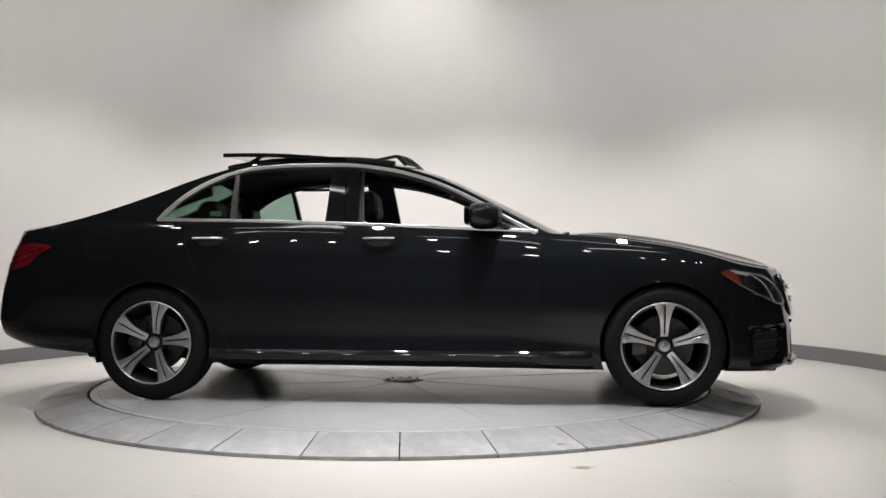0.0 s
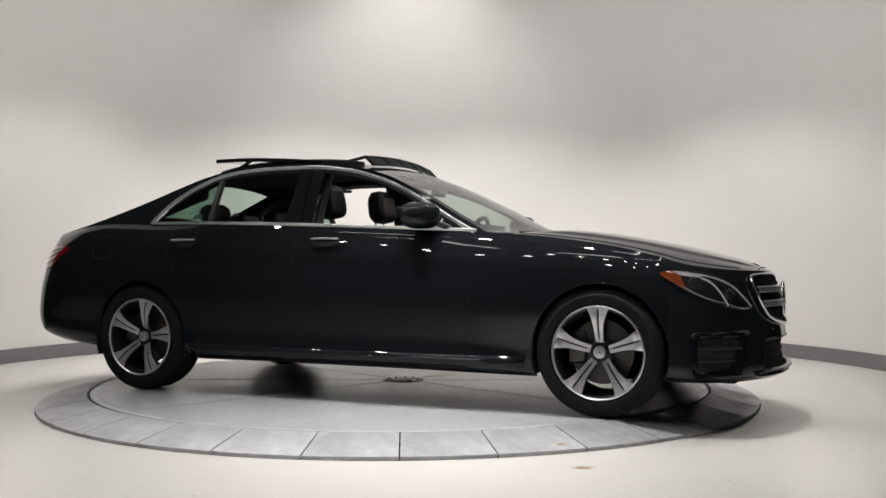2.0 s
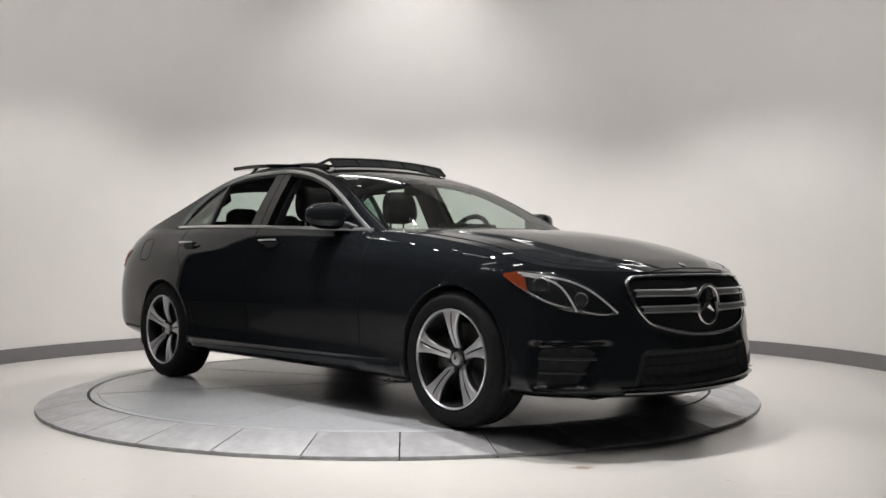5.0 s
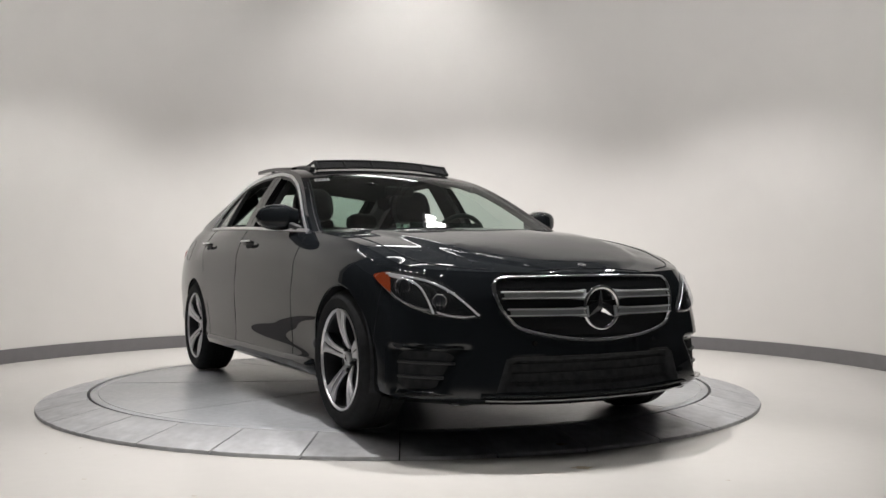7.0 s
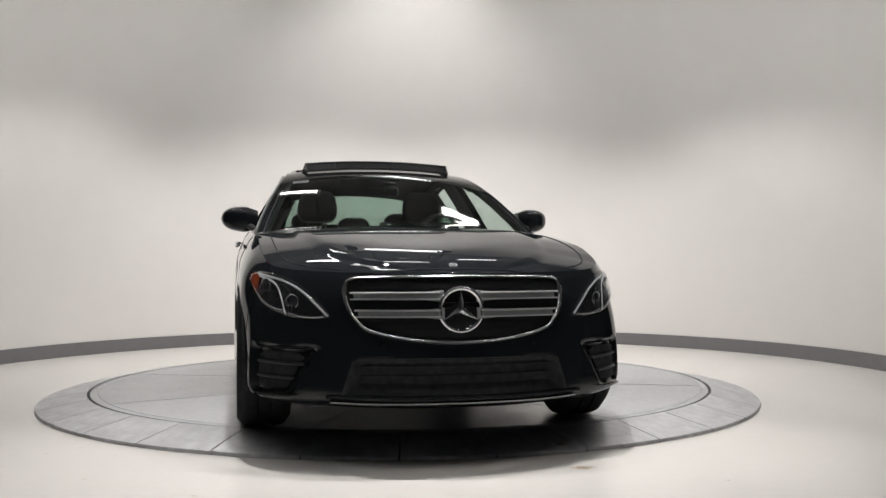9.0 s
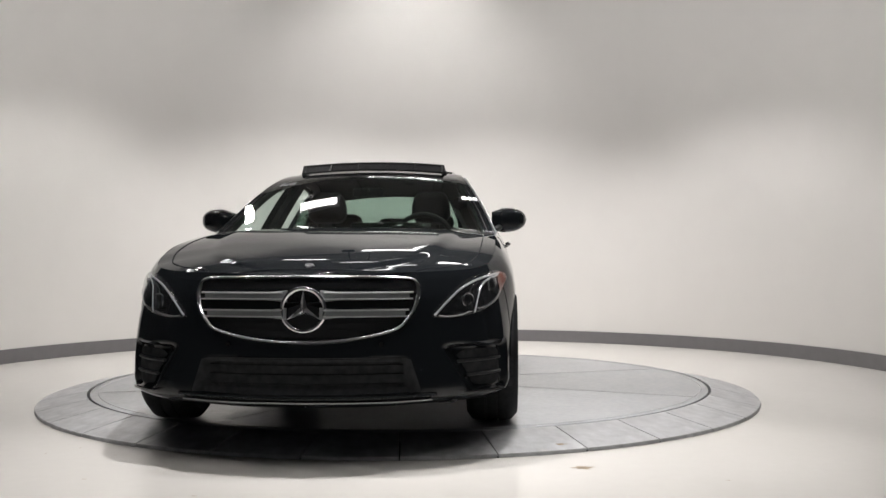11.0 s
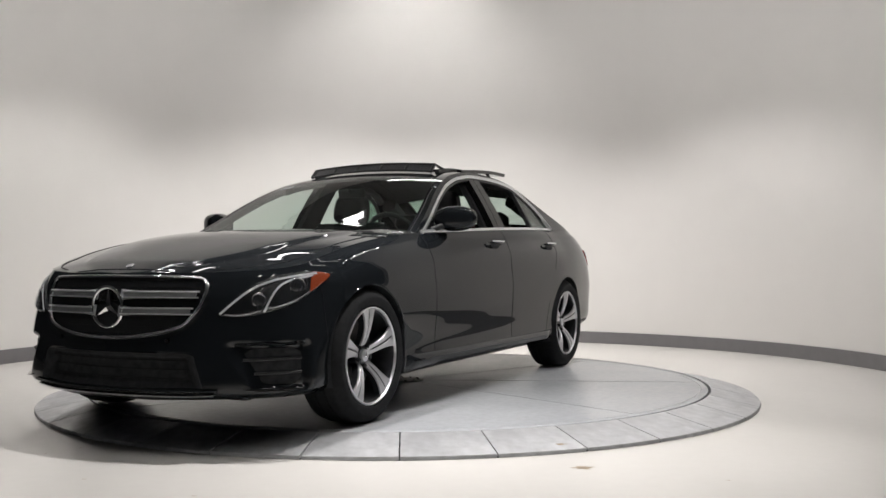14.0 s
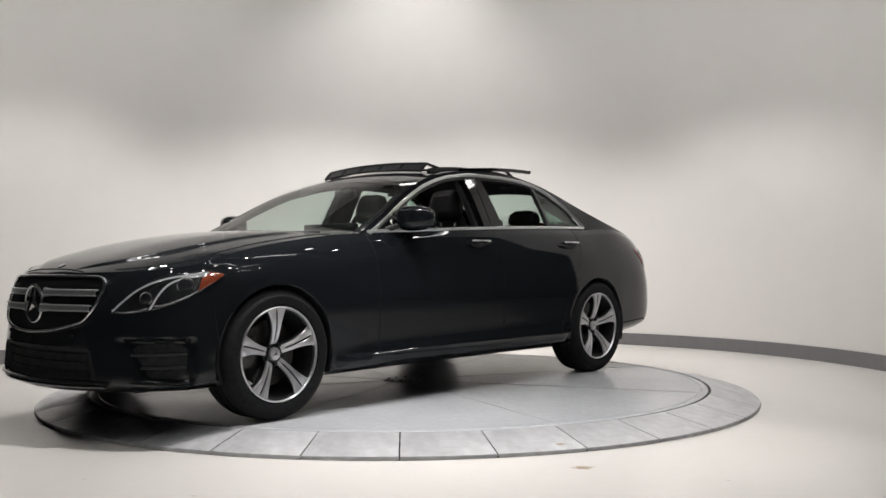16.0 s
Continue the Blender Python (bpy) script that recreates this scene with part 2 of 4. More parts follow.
slab("floor", -7, 7, -12, 6, FLOOR - 0.2, FLOOR, M_FLOOR, "glossy cream coated concrete floor with faint stains", "floor")
slab("ceiling", -7, 7, -12, 6, CEIL, CEIL + 0.15, M_CEIL, "plain dark grey ceiling above the booth", "ceiling")
# unseen hall walls, added as dark surroundings for the car paint to reflect
slab("wall_south", -7, 7, -12.15, -12, FLOOR, CEIL, M_HALL, "unseen dark grey wall added behind the booth", "wall")
slab("wall_west", -7.15, -7, -12, 6, FLOOR, CEIL, M_HALL, "unseen dark grey wall added beside the booth", "wall")
slab("wall_east", 7, 7.15, -12, 6, FLOOR, CEIL, M_HALL, "unseen dark grey wall added beside the booth", "wall")
slab("wall_north", -7, 7, 6, 6.15, FLOOR, CEIL, M_HALL, "unseen dark grey wall added behind the booth", "wall")

# ---- turntable ----
R_IN, R_OUT = 2.0137, 2.3125


def make_disc():
    ob = new("turntable_disc")
    tagged(ob, "grey painted round turntable deck with radial seams", "turntable")
    prof = [(0.0, 0.0), (0.6, 0.0), (1.2, 0.0), (1.6, 0.0), (1.955, 0.0), (1.957, -0.003), (1.963, -0.003), (1.965, 0.0), (R_IN - 0.014, 0.0), (R_IN - 0.009, -0.003), (R_IN - 0.009, -0.07), (0.0, -0.07)]
    lathe("deck", prof, M_DECK, ob, 160, axis="z")
    for k in range(8):
        a = radians(45 * k + 22)
        d, s = Vector((math.cos(a), math.sin(a), 0)), Vector((-math.sin(a), math.cos(a), 0))
        v = [d * r + s * w + Vector((0, 0, z)) for r in (0.17, 1.95) for w, z in ((-0.0018, 0.0002), (-0.0018, 0.0012), (0.0018, 0.0012), (0.0018, 0.0002))]
        put("seam", v, grid_faces(2, 4, False, True) + [(0, 1, 2, 3), (4, 5, 6, 7)], M_SEAM, ob, "thin seam between deck plates")
    # centre cover with bolts
    lathe("centre_cover", [(0.0, 0.005), (0.13, 0.005), (0.14, 0.003), (0.14, 0.0002)], M_DISC, ob, 40, "steel cover plate", axis="z")
    for k in range(10):
        a = 2 * math.pi * k / 10
        bm = bmesh.new()
        bmesh.ops.create_cone(bm, cap_ends=True, segments=6, radius1=0.011, radius2=0.009, depth=0.004)
        bmesh.ops.translate(bm, vec=(0.105 * math.cos(a), 0.105 * math.sin(a), 0.0069), verts=bm.verts)
        part("bolt", bm, M_SATIN, ob)
    return ob


def make_ring():
    ob = new("turntable_ring")
    tagged(ob, "fixed steel ramp plates round the turntable", "turntable ring")
    n, g = 33, radians(0.09)
    first = -math.pi / 2 - radians(0.44)
    me = None
    for k in range(n):
        if me is None:
            verts, m = [], 7
            for i in range(m):
                a = g + (2 * math.pi / n - 2 * g) * i / (m - 1)
                for r, z in ((R_IN + 0.008, FLOOR + 0.002), (R_IN + 0.008, -0.002), (R_IN + 0.012, 0.0), (R_OUT - 0.03, FLOOR + 0.024), (R_OUT - 0.003, FLOOR + 0.018), (R_OUT, FLOOR + 0.012), (R_OUT, FLOOR + 0.002)):
                    verts.append((r * math.cos(a), r * math.sin(a), z))
            faces = grid_faces(m, 7, False, True) + [tuple(range(7)), tuple((m - 1) * 7 + q for q in range(7))]
            o = put("ramp_plate", verts, faces, M_PLATE, ob)
            me = o.data
        else:
            o = new("ramp_plate", me)
            o.parent = ob
        o.matrix_basis = Matrix.Rotation(first + 2 * math.pi * k / n, 4, "Z")
    lathe("pit_rim", [(R_IN - 0.004, -0.05), (R_IN + 0.006, -0.05), (R_IN + 0.006, FLOOR + 0.001), (R_IN - 0.004, FLOOR + 0.001)], M_GAP, ob, 120, "dark gap round the deck", axis="z")
    # strip coloured dark for the shade under the plates' outer edge
    lathe("ring_shade_strip", [(R_IN + 0.02, FLOOR + 0.0005), (R_OUT - 0.004, FLOOR + 0.0005), (R_OUT - 0.004, FLOOR + 0.0065), (R_IN + 0.02, FLOOR + 0.0065)], M_GAP, ob, 120, "dark strip for the shadow joint under the plates", axis="z")
    return ob


disc = make_disc()
ring = make_ring()

# ---- lamps overhead and marks on the floor ----
M_TUBE = glow("lit_tube", (1.0, 0.97, 0.95), 12.0)


def tube_fixture(x, y, length, turn=0):
    f = new("ceiling_tube_light")
    f.matrix_basis = pose(x, y, RIG_Z, 0, 0, turn)
    tagged(f, "lit white fluorescent tube fixture hung from the ceiling", "ceiling light", "ceiling tube lights")
    block("housing", (length + .06, .14, .05), (0, 0, .071), M_STICKER, f, .01)
    for d in (-.4, .4):
        tube("hanger", [(d * length, 0, .09), (d * length, 0, CEIL - RIG_Z)], .006, M_BLACK, f, sides=6)
    tube("lit_tube", [(-length / 2, 0, 0), (0, 0, 0), (length / 2, 0, 0)], .019, M_TUBE, f, sides=10)
    return f


def lamp_can(x, y, drop):
    f = new("ceiling_downlight")
    f.matrix_basis = pose(x, y, CEIL)
    tagged(f, "round black spotlight hung under the ceiling", "ceiling light", "ceiling spotlights")
    d = -drop
    lathe("can", [(.0, d + .06), (.08, d + .06), (.08, d - .02), (.075, d - .02), (.07, d + .045), (.0, d + .045)], M_BLACK, f, 24, axis="z")
    if drop > .2:
        tube("hanger", [(0, 0, d + .06), (0, 0, 0)], .008, M_BLACK, f, sides=6)
    return f


for x, y in DOWN + SIDE + FRONT:
    lamp_can(x, y, CEIL - LAMP_Z - .01)
lamp_can(0.10, 3.0, .11)
# cans for the added wall fill lamps
for a in WALL_FILL:
    lamp_can(WALL_C[0] + 2.5 * math.cos(radians(a)), WALL_C[1] + 2.5 * math.sin(radians(a)), .11)
for x, y, length, turn in ((0.05, 2.6, .95, 0), (-0.1, 0.5, .95, 2), (-1.45, -1.45, 1.15, -24), (1.5, -1.45, 1.15, 24),
                           (-1.7, -2.35, 1.15, -26), (1.6, -2.4, 1.15, 24), (0.1, -2.75, 1.1, 0), (-2.6, 0.6, 1.15, 86), (2.65, 0.6, 1.15, 94)):
    tube_fixture(x, y, length, turn)


def panel_fixture(x, y):
    f = new("ceiling_panel_light")
    f.matrix_basis = pose(x, y, RIG_Z)
    tagged(f, "lit white rectangular panel light hung from the ceiling", "ceiling light", "ceiling panel lights")
    block("housing", (.50, .20, .05), (0, 0, .05), M_STICKER, f, .01)
    for d in (-.18, .18):
        tube("hanger", [(d, 0, .07), (d, 0, CEIL - RIG_Z)], .006, M_BLACK, f, sides=6)
    block("diffuser", (.44, .13, .012), (0, 0, .018), M_TUBE, f, .004)
    return f


panel_fixture(0.9, 1.35)
panel_fixture(-1.0, 1.4)


M_LENS = glow("lit_lens", (1.0, 0.97, 0.93), 100.0)


def track_light():
    """A ceiling track on hangers with five small glowing spot heads."""
    f = new("track_light")
    tagged(f, "black ceiling track with small lit spotlights", "ceiling light", "ceiling tracks")
    block("track", (2.3, .035, .03), (0, 0, .12), M_BLACK, f, .004)
    for d in (-1.0, 1.0):
        tube("hanger", [(d, 0, .13), (d, 0, CEIL - RIG_Z)], .005, M_BLACK, f, sides=6)
    for k in range(5):
        x = -.92 + .46 * k
        lathe("spot_head", [(.0, .10), (.045, .10), (.056, .08), (.056, .0), (.050, .0), (.048, .03), (.0, .03)], M_BLACK, f, 20, axis="z").location.x = x
        lathe("spot_lens", [(.0, .012), (.042, .012), (.042, .016), (.0, .016)], M_LENS, f, 20, axis="z").location.x = x
    return f


track = track_light()
track.matrix_basis = pose(0.05, -3.15, RIG_Z, 0, 0, 2)
copy_thing(track, pose(-2.45, 0.2, RIG_Z, 0, 0, 88))
copy_thing(track, pose(2.55, 0.2, RIG_Z, 0, 0, 92))
copy_thing(track, pose(-2.3, -3.0, RIG_Z, 0, 0, -38))
copy_thing(track, pose(2.35, -3.0, RIG_Z, 0, 0, 38))


def flood_head(x, y):
    """A round flood lamp on a hanger, tipped towards the turntable."""
    f = new("flood_light")
    f.matrix_basis = pose(x, y, RIG_Z)
    tagged(f, "black round floodlight with a lit lens under the ceiling", "ceiling light", "ceiling floodlights")
    lathe("shell", [(.0, .12), (.05, .12), (.075, .08), (.08, .0), (.072, .0), (.07, .03), (.0, .03)], M_BLACK, f, 28, axis="z")
    lathe("lit_lens", [(.0, .008), (.066, .008), (.066, .013), (.0, .013)], M_LENS, f, 28, axis="z")
    tube("hanger", [(0, 0, .11), (0, 0, CEIL - RIG_Z)], .008, M_BLACK, f, sides=6)


flood_head(-0.55, -4.2)
flood_head(0.35, -4.05)


def floor_mark(name, x, y, w, d, seed, label, z=FLOOR, tilt=None):
    rnd = random.Random(seed)
    n = 22
    V = [(0, 0, .0012)]
    for i in range(n):
        a = 2 * math.pi * i / n
        r = 1 + rnd.uniform(-.4, .3)
        V.append((w / 2 * r * math.cos(a), d / 2 * r * math.sin(a), .0008))
    ob = put(name, V, [(0, 1 + i, 1 + (i + 1) % n) for i in range(n)], M_STAIN)
    ob.matrix_basis = tilt or pose(x, y, z)
    return tagged(ob, label, "stain", "floor marks", kind="stuff")


floor_mark("floor_stain", 0.757, -2.49, .10, .06, 1, "small brown stain on the cream floor")
floor_mark("plate_stain", 0, 0, .055, .022, 2, "small brown scuff on a steel ramp plate", tilt=Matrix.Rotation(math.atan2(-2.13, .725), 4, "Z") @ pose(2.25, 0, -.0430, 0, 11.0, 0) @ pose(0, 0, 0, 0, 0, 80))
SPECKS = [(-1.63, -2.07), (-1.52, -1.94), (-1.28, -2.6), (-1.3, -2.12), (3.67, 2.82), (2.83, 0.63), (-0.58, -2.27), (1.29, -2.75), (-0.78, -2.9)]
for k, (x, y) in enumerate(SPECKS):
    floor_mark("floor_speck", x, y, .012 + .006 * (k % 3), .01, 20 + k, "tiny dark speck of dirt on the floor")

# ---- the car: x forward, y left, z up, from the ground between the axles ----
car = new("sedan_car")
tagged(car, "gloss black four-door sedan with open windows and sunroof on the turntable", "car")
AXLE, ARCH_R = 1.4695, 0.357
HUB_Z = 0.333

# plan outline of the widest line, nose to tail, and the outline of the shoulder above it
BASE = np.array([(2.335, 0), (2.31, .25), (2.235, .5), (2.125, .72), (1.975, .855), (1.75, .905), (1.47, .92), (1.0, .92), (.3, .922),
                 (-.5, .924), (-1.0, .926), (-1.47, .926), (-1.9, .898), (-2.29, .842), (-2.52, .715), (-2.65, .47), (-2.69, .25), (-2.70, 0)], float)
SHOULDER = np.array([(2.24, 0, .745), (2.22, .25, .747), (2.135, .48, .752), (2.03, .67, .762), (1.89, .775, .785), (1.72, .81, .835), (1.47, .82, .89),
                     (1.0, .812, .95), (.3, .832, .985), (-.5, .833, 1.02), (-1.0, .81, 1.036), (-1.47, .772, 1.046), (-1.9, .765, 1.052),
                     (-2.2, .70, 1.022), (-2.42, .60, 1.0), (-2.52, .43, 1.015), (-2.555, .25, 1.035), (-2.56, 0, 1.045)], float)
BOTTOM = np.array([.175, .175, .18, .185, .19, .195, .20, .195, .20, .205, .21, .235, .26, .29, .32, .33, .33, .33])
HS = [0, .04, .10, .20, .32, .45, .58, .70, .80, .88, .95, 1.0]
# how far each height leans from the widest line to the shoulder, and how far it tucks in below
NOSE = ([0, 0, 0, .02, .08, .18, .30, .42, .54, .68, .84, 1], [.05, .012, 0, 0, 0, 0, 0, 0, 0, 0, 0, 0])
CORNER = ([0, 0, 0, 0, .03, .10, .20, .34, .50, .68, .85, 1], [.06, .015, 0, 0, 0, 0, 0, 0, 0, 0, 0, 0])
FENDER = ([0, 0, 0, 0, 0, 0, 0, .02, .12, .32, .62, 1], [.06, .04, .03, .025, .012, .0, 0, 0, 0, 0, 0, 0])
DOOR = ([0, 0, 0, 0, 0, 0, 0, .05, .16, .40, .68, 1], [.09, .03, .010, .014, .009, .002, 0, .005, 0, 0, 0, 0])
REAR = ([0, 0, 0, 0, 0, 0, .02, .09, .23, .44, .70, 1], [.08, .035, .02, .02, .01, 0, 0, 0, 0, 0, 0, 0])
TAIL = ([0, 0, 0, .02, .08, .20, .36, .54, .70, .83, .92, 1], [.12, .05, .02, 0, 0, 0, 0, 0, 0, 0, 0, 0])
ZONES = [(0, NOSE), (0.8, NOSE), (3.2, CORNER), (4.2, CORNER), (5.4, FENDER), (6.6, FENDER), (7.6, DOOR), (10.2, DOOR), (11.2, REAR), (12.0, REAR), (15.2, TAIL), (17, TAIL)]


def section(s):
    """Knots (lean, tuck) of the body section at place s of the outline."""
    for (a, p), (b, q) in zip(ZONES, ZONES[1:]):
        if s <= b:
            k = (s - a) / (b - a)
            k = k * k * (3 - 2 * k)
            return [(1 - k) * u + k * w for u, w in zip(p[0], q[0])], [(1 - k) * u + k * w for u, w in zip(p[1], q[1])]
    return ZONES[-1][1]


HS_A = np.array(HS)


def ramp(v):
    v = min(max(v, 0.0), 1.0)
    return v * v * (3 - 2 * v)


def recess(s, z):
    """Depth of the side and middle intakes pressed into the nose."""
    if s > 4.7 or z > .46:
        return 0.0
    a = 2.30 + max(0.0, .42 - z) * 2.8
    side = ramp((s - a) / .34) * ramp((4.28 - s) / .22) * ramp((z - .218) / .03) * ramp((.446 - z) / .03)
    b = 1.80 + max(0.0, .38 - z) * 1.2
    mid = ramp((b - s) / .22) * ramp((z - .226) / .02) * ramp((.392 - z) / .03)
    return .032 * side + .04 * mid


def side_point(s, z, off=0.0):
    """A point of the body's flank at place s and height z; s < 0 is the right side."""
    sign, s = (1, s) if s >= 0 else (-1, -s)
    b, top = cat(BASE, s), cat(SHOULDER, s)
    b2, b1 = cat(BASE, min(s + 0.02, 17)), cat(BASE, max(s - 0.02, 0))
    t = b2 - b1
    nrm = np.array([-t[1], t[0]]) / np.hypot(*t)
    nrm = -nrm if nrm @ np.array([b[0] * 0.2, b[1] + 0.05]) < 0 else nrm
    zb = float(cat(BOTTOM, s))
    h = (z - zb) / (top[2] - zb)
    w, k = section(s)
    i = min(max(int(np.searchsorted(HS_A, h)) - 1, 0), len(HS) - 2)
    u = min(max(i + (h - HS[i]) / (HS[i + 1] - HS[i]), 0), len(HS) - 1)
    lean = float(cat(np.array(w)[:, None], u)[0])
    tuck = float(cat(np.array(k)[:, None], u)[0])
    xy = b + lean * (top[:2] - b) - nrm * (tuck + recess(s, z)) + nrm * off
    return np.array([xy[0], sign * xy[1], z])


def s_of_x(x, z=0.5):
    """Place on the outline (left side) where the flank at height z has this x."""
    lo, hi = 0.0, 17.0
    for _ in range(26):
        m = (lo + hi) / 2
        if side_point(m, z)[0] > x:
            lo = m
        else:
            hi = m
    return (lo + hi) / 2


def s_of_y(y, z=0.5):
    """Place on the nose where the flank at height z has this y."""
    lo, hi = 0.0, 4.6
    for _ in range(24):
        m = (lo + hi) / 2
        if side_point(m, z)[1] < abs(y):
            lo = m
        else:
            hi = m
    return math.copysign((lo + hi) / 2, y) if y else 0.0


# centre line and gutter line of hood, screens, roof and boot
CENTRE = curve([(2.24, .747), (2.18, .772), (2.02, .822), (1.665, .907), (1.307, .965), (1.08, .985), (.95, .972), (.76, 1.064), (.577, 1.155), (.391, 1.249), (.205, 1.336),
                (.016, 1.408), (-.2, 1.445), (-.55, 1.462), (-.944, 1.452), (-1.25, 1.402), (-1.45, 1.334), (-1.65, 1.252), (-1.85, 1.172), (-2.05, 1.113), (-2.2, 1.088), (-2.4, 1.072), (-2.56, 1.049)])
GUTTER_Z = curve([(.98, .885), (.85, .954), (.755, 1.005), (.572, 1.1), (.44, 1.18), (.275, 1.262), (.11, 1.33), (-.13, 1.39), (-.4, 1.418), (-.67, 1.418), (-.915, 1.404),
                  (-1.1, 1.376), (-1.34, 1.298), (-1.5, 1.232), (-1.7, 1.156), (-1.9, 1.092), (-2.1, 1.043), (-2.3, 1.012)])
CENTRE = eased(eased(CENTRE, -2.56, .95, .14), .95, 2.24, .12)
GUTTER_Z = eased(GUTTER_Z, -2.3, .98, .11)
X_F, X_R = 0.98, -2.30   # where the cabin side starts and ends
_sh = [SHOULDER[i] for i in range(len(SHOULDER))]
BELT_Y = curve([(p[0], p[1]) for p in _sh])
BELT_Z = curve([(p[0], p[2]) for p in _sh])
BELT_Y = eased(BELT_Y, -2.2, 1.7, .2)


def cabin_side(x, z, off=0.0):
    dz = max(0.0, z - BELT_Z(x))
    return BELT_Y(x) - 0.50 * dz - 0.30 * dz * dz + off


DLO_TOP = curve([(-1.485, 1.052), (-1.44, 1.11), (-1.34, 1.207), (-1.21, 1.288), (-1.055, 1.348), (-.915, 1.373), (-.67, 1.387), (-.4, 1.386), (-.13, 1.356), (.11, 1.293), (.275, 1.225), (.44, 1.142), (.60, 1.05), (.765, .962)])
DLO_X0, DLO_X1 = -1.485, 0.765


def dlo_low(x):
    return BELT_Z(x) + 0.008


def roof_edge(x):
    if x >= X_F or x <= X_R:
        return BELT_Y(x), BELT_Z(x)
    z = max(GUTTER_Z(x), BELT_Z(x))
    return cabin_side(x, z), z


def top_point(x, f, off=0.0):
    """The car's upper surface; f from -1 (right edge) to 1 (left edge)."""
    ye, ze = roof_edge(x)
    zc = max(CENTRE(x), ze)
    if x > X_F:
        # raised middle of the bonnet between two creases
        edge = .66 + .17 * (2.1 - x)
        off += .011 * ramp((edge - abs(f)) / .09) * ramp((x - X_F) / .25) * ramp((2.235 - x) / .14)
    return np.array([x, ye * f, ze + (zc - ze) * (1 - abs(f) ** (2.9 if x > X_F else 2.0)) + off])


def build_flank():
    """Left and right lower body with cut wheel arches."""
    nv = 64
    ss = np.concatenate([np.linspace(0, 4.7, 200, endpoint=False), np.linspace(4.7, 13.2, 215, endpoint=False), np.linspace(13.2, 17, 80)])
    ss = np.sort(np.concatenate([ss, [s_of_x(-.345, .6), s_of_x(.771, .6), s_of_x(1.835, .6)]]))
    ns = len(ss)
    hs = np.linspace(0, 1, nv)
    P = np.zeros((ns, nv, 3))
    for i, s in enumerate(ss):
        zb, zt = float(cat(BOTTOM, s)), float(cat(SHOULDER, s)[2])
        for j, h in enumerate(hs):
            P[i, j] = side_point(s, zb + h * (zt - zb))
    inside = np.zeros((ns, nv), bool)
    for ax in (AXLE, -AXLE):
        r = np.hypot(P[..., 0] - ax, P[..., 2] - HUB_Z)
        inside |= (r < ARCH_R) & (P[..., 1] > 0.5)
    Q = P.copy()
    for i in range(ns):
        for j in range(nv):
            if inside[i, j]:
                nb = [(i + a, j + b) for a in (-1, 0, 1) for b in (-1, 0, 1) if 0 <= i + a < ns and 0 <= j + b < nv]
                if any(not inside[q] for q in nb):
                    ax = AXLE if P[i, j, 0] > 0 else -AXLE
                    d = np.array([P[i, j, 0] - ax, P[i, j, 2] - HUB_Z])
                    d *= ARCH_R / max(np.hypot(*d), 1e-6)
                    Q[i, j, 0], Q[i, j, 2] = ax + d[0], HUB_Z + d[1]
    faces = []
    for i in range(ns - 1):
        for j in range(nv - 1):
            c = ((i, j), (i + 1, j), (i + 1, j + 1), (i, j + 1))
            if all(inside[q] for q in c):
                continue
            faces.append(tuple(a * nv + b for a, b in c))
    V = Q.reshape(-1, 3)

    def panel(f):
        x, _, z = V[list(f)].mean(0)
        if x > 1.835:
            return "front_bumper"
        if x < -2.02 and z < .745:
            return "rear_bumper"
        if z < .272 and -1.13 < x < 1.13:
            return "sill"
        if x > .771:
            return "front_wing"
        if x > -.345:
            return "front_door"
        edge = -1.30 + .25 * max(0.0, 1.04 - z) + .28 * max(0.0, .78 - z)
        return "rear_door" if x > edge else "rear_wing"
    words = {"front_bumper": "black painted nose and bumper", "rear_bumper": "black painted rear bumper", "sill": "black side sill", "front_wing": "gloss black front wing",
             "front_door": "gloss black front door with its window down", "rear_door": "gloss black rear door with its window down", "rear_wing": "gloss black rear wing"}
    groups = {}
    for f in faces:
        groups.setdefault(panel(f), []).append(f)
    for name, fs in groups.items():
        used = sorted({q for f in fs for q in f})
        remap = {q: i for i, q in enumerate(used)}
        V2 = V[used]
        f2 = [tuple(remap[q] for q in f) for f in fs]
        flip = V2 * np.array([1, -1, 1])
        f3 = [tuple(reversed(f)) for f in f2]
        if name.endswith("bumper"):
            put(name, np.concatenate([V2, flip]), f2 + [tuple(q + len(V2) for q in f) for f in f3], M_PAINT, car, words[name])
        else:
            put(name, V2, f2, M_PAINT, car, words[name])
            put(name, flip, f3, M_PAINT, car, words[name])


def build_top(name, x0, x1, n, material, f0=-1.0, f1=1.0, m=33, off=0.0, label=""):
    xs = np.linspace(x0, x1, n)
    verts = [top_point(x, f, off) for x in xs for f in np.linspace(f0, f1, m)]
    return put(name, verts, grid_faces(n, m), material, car, label)


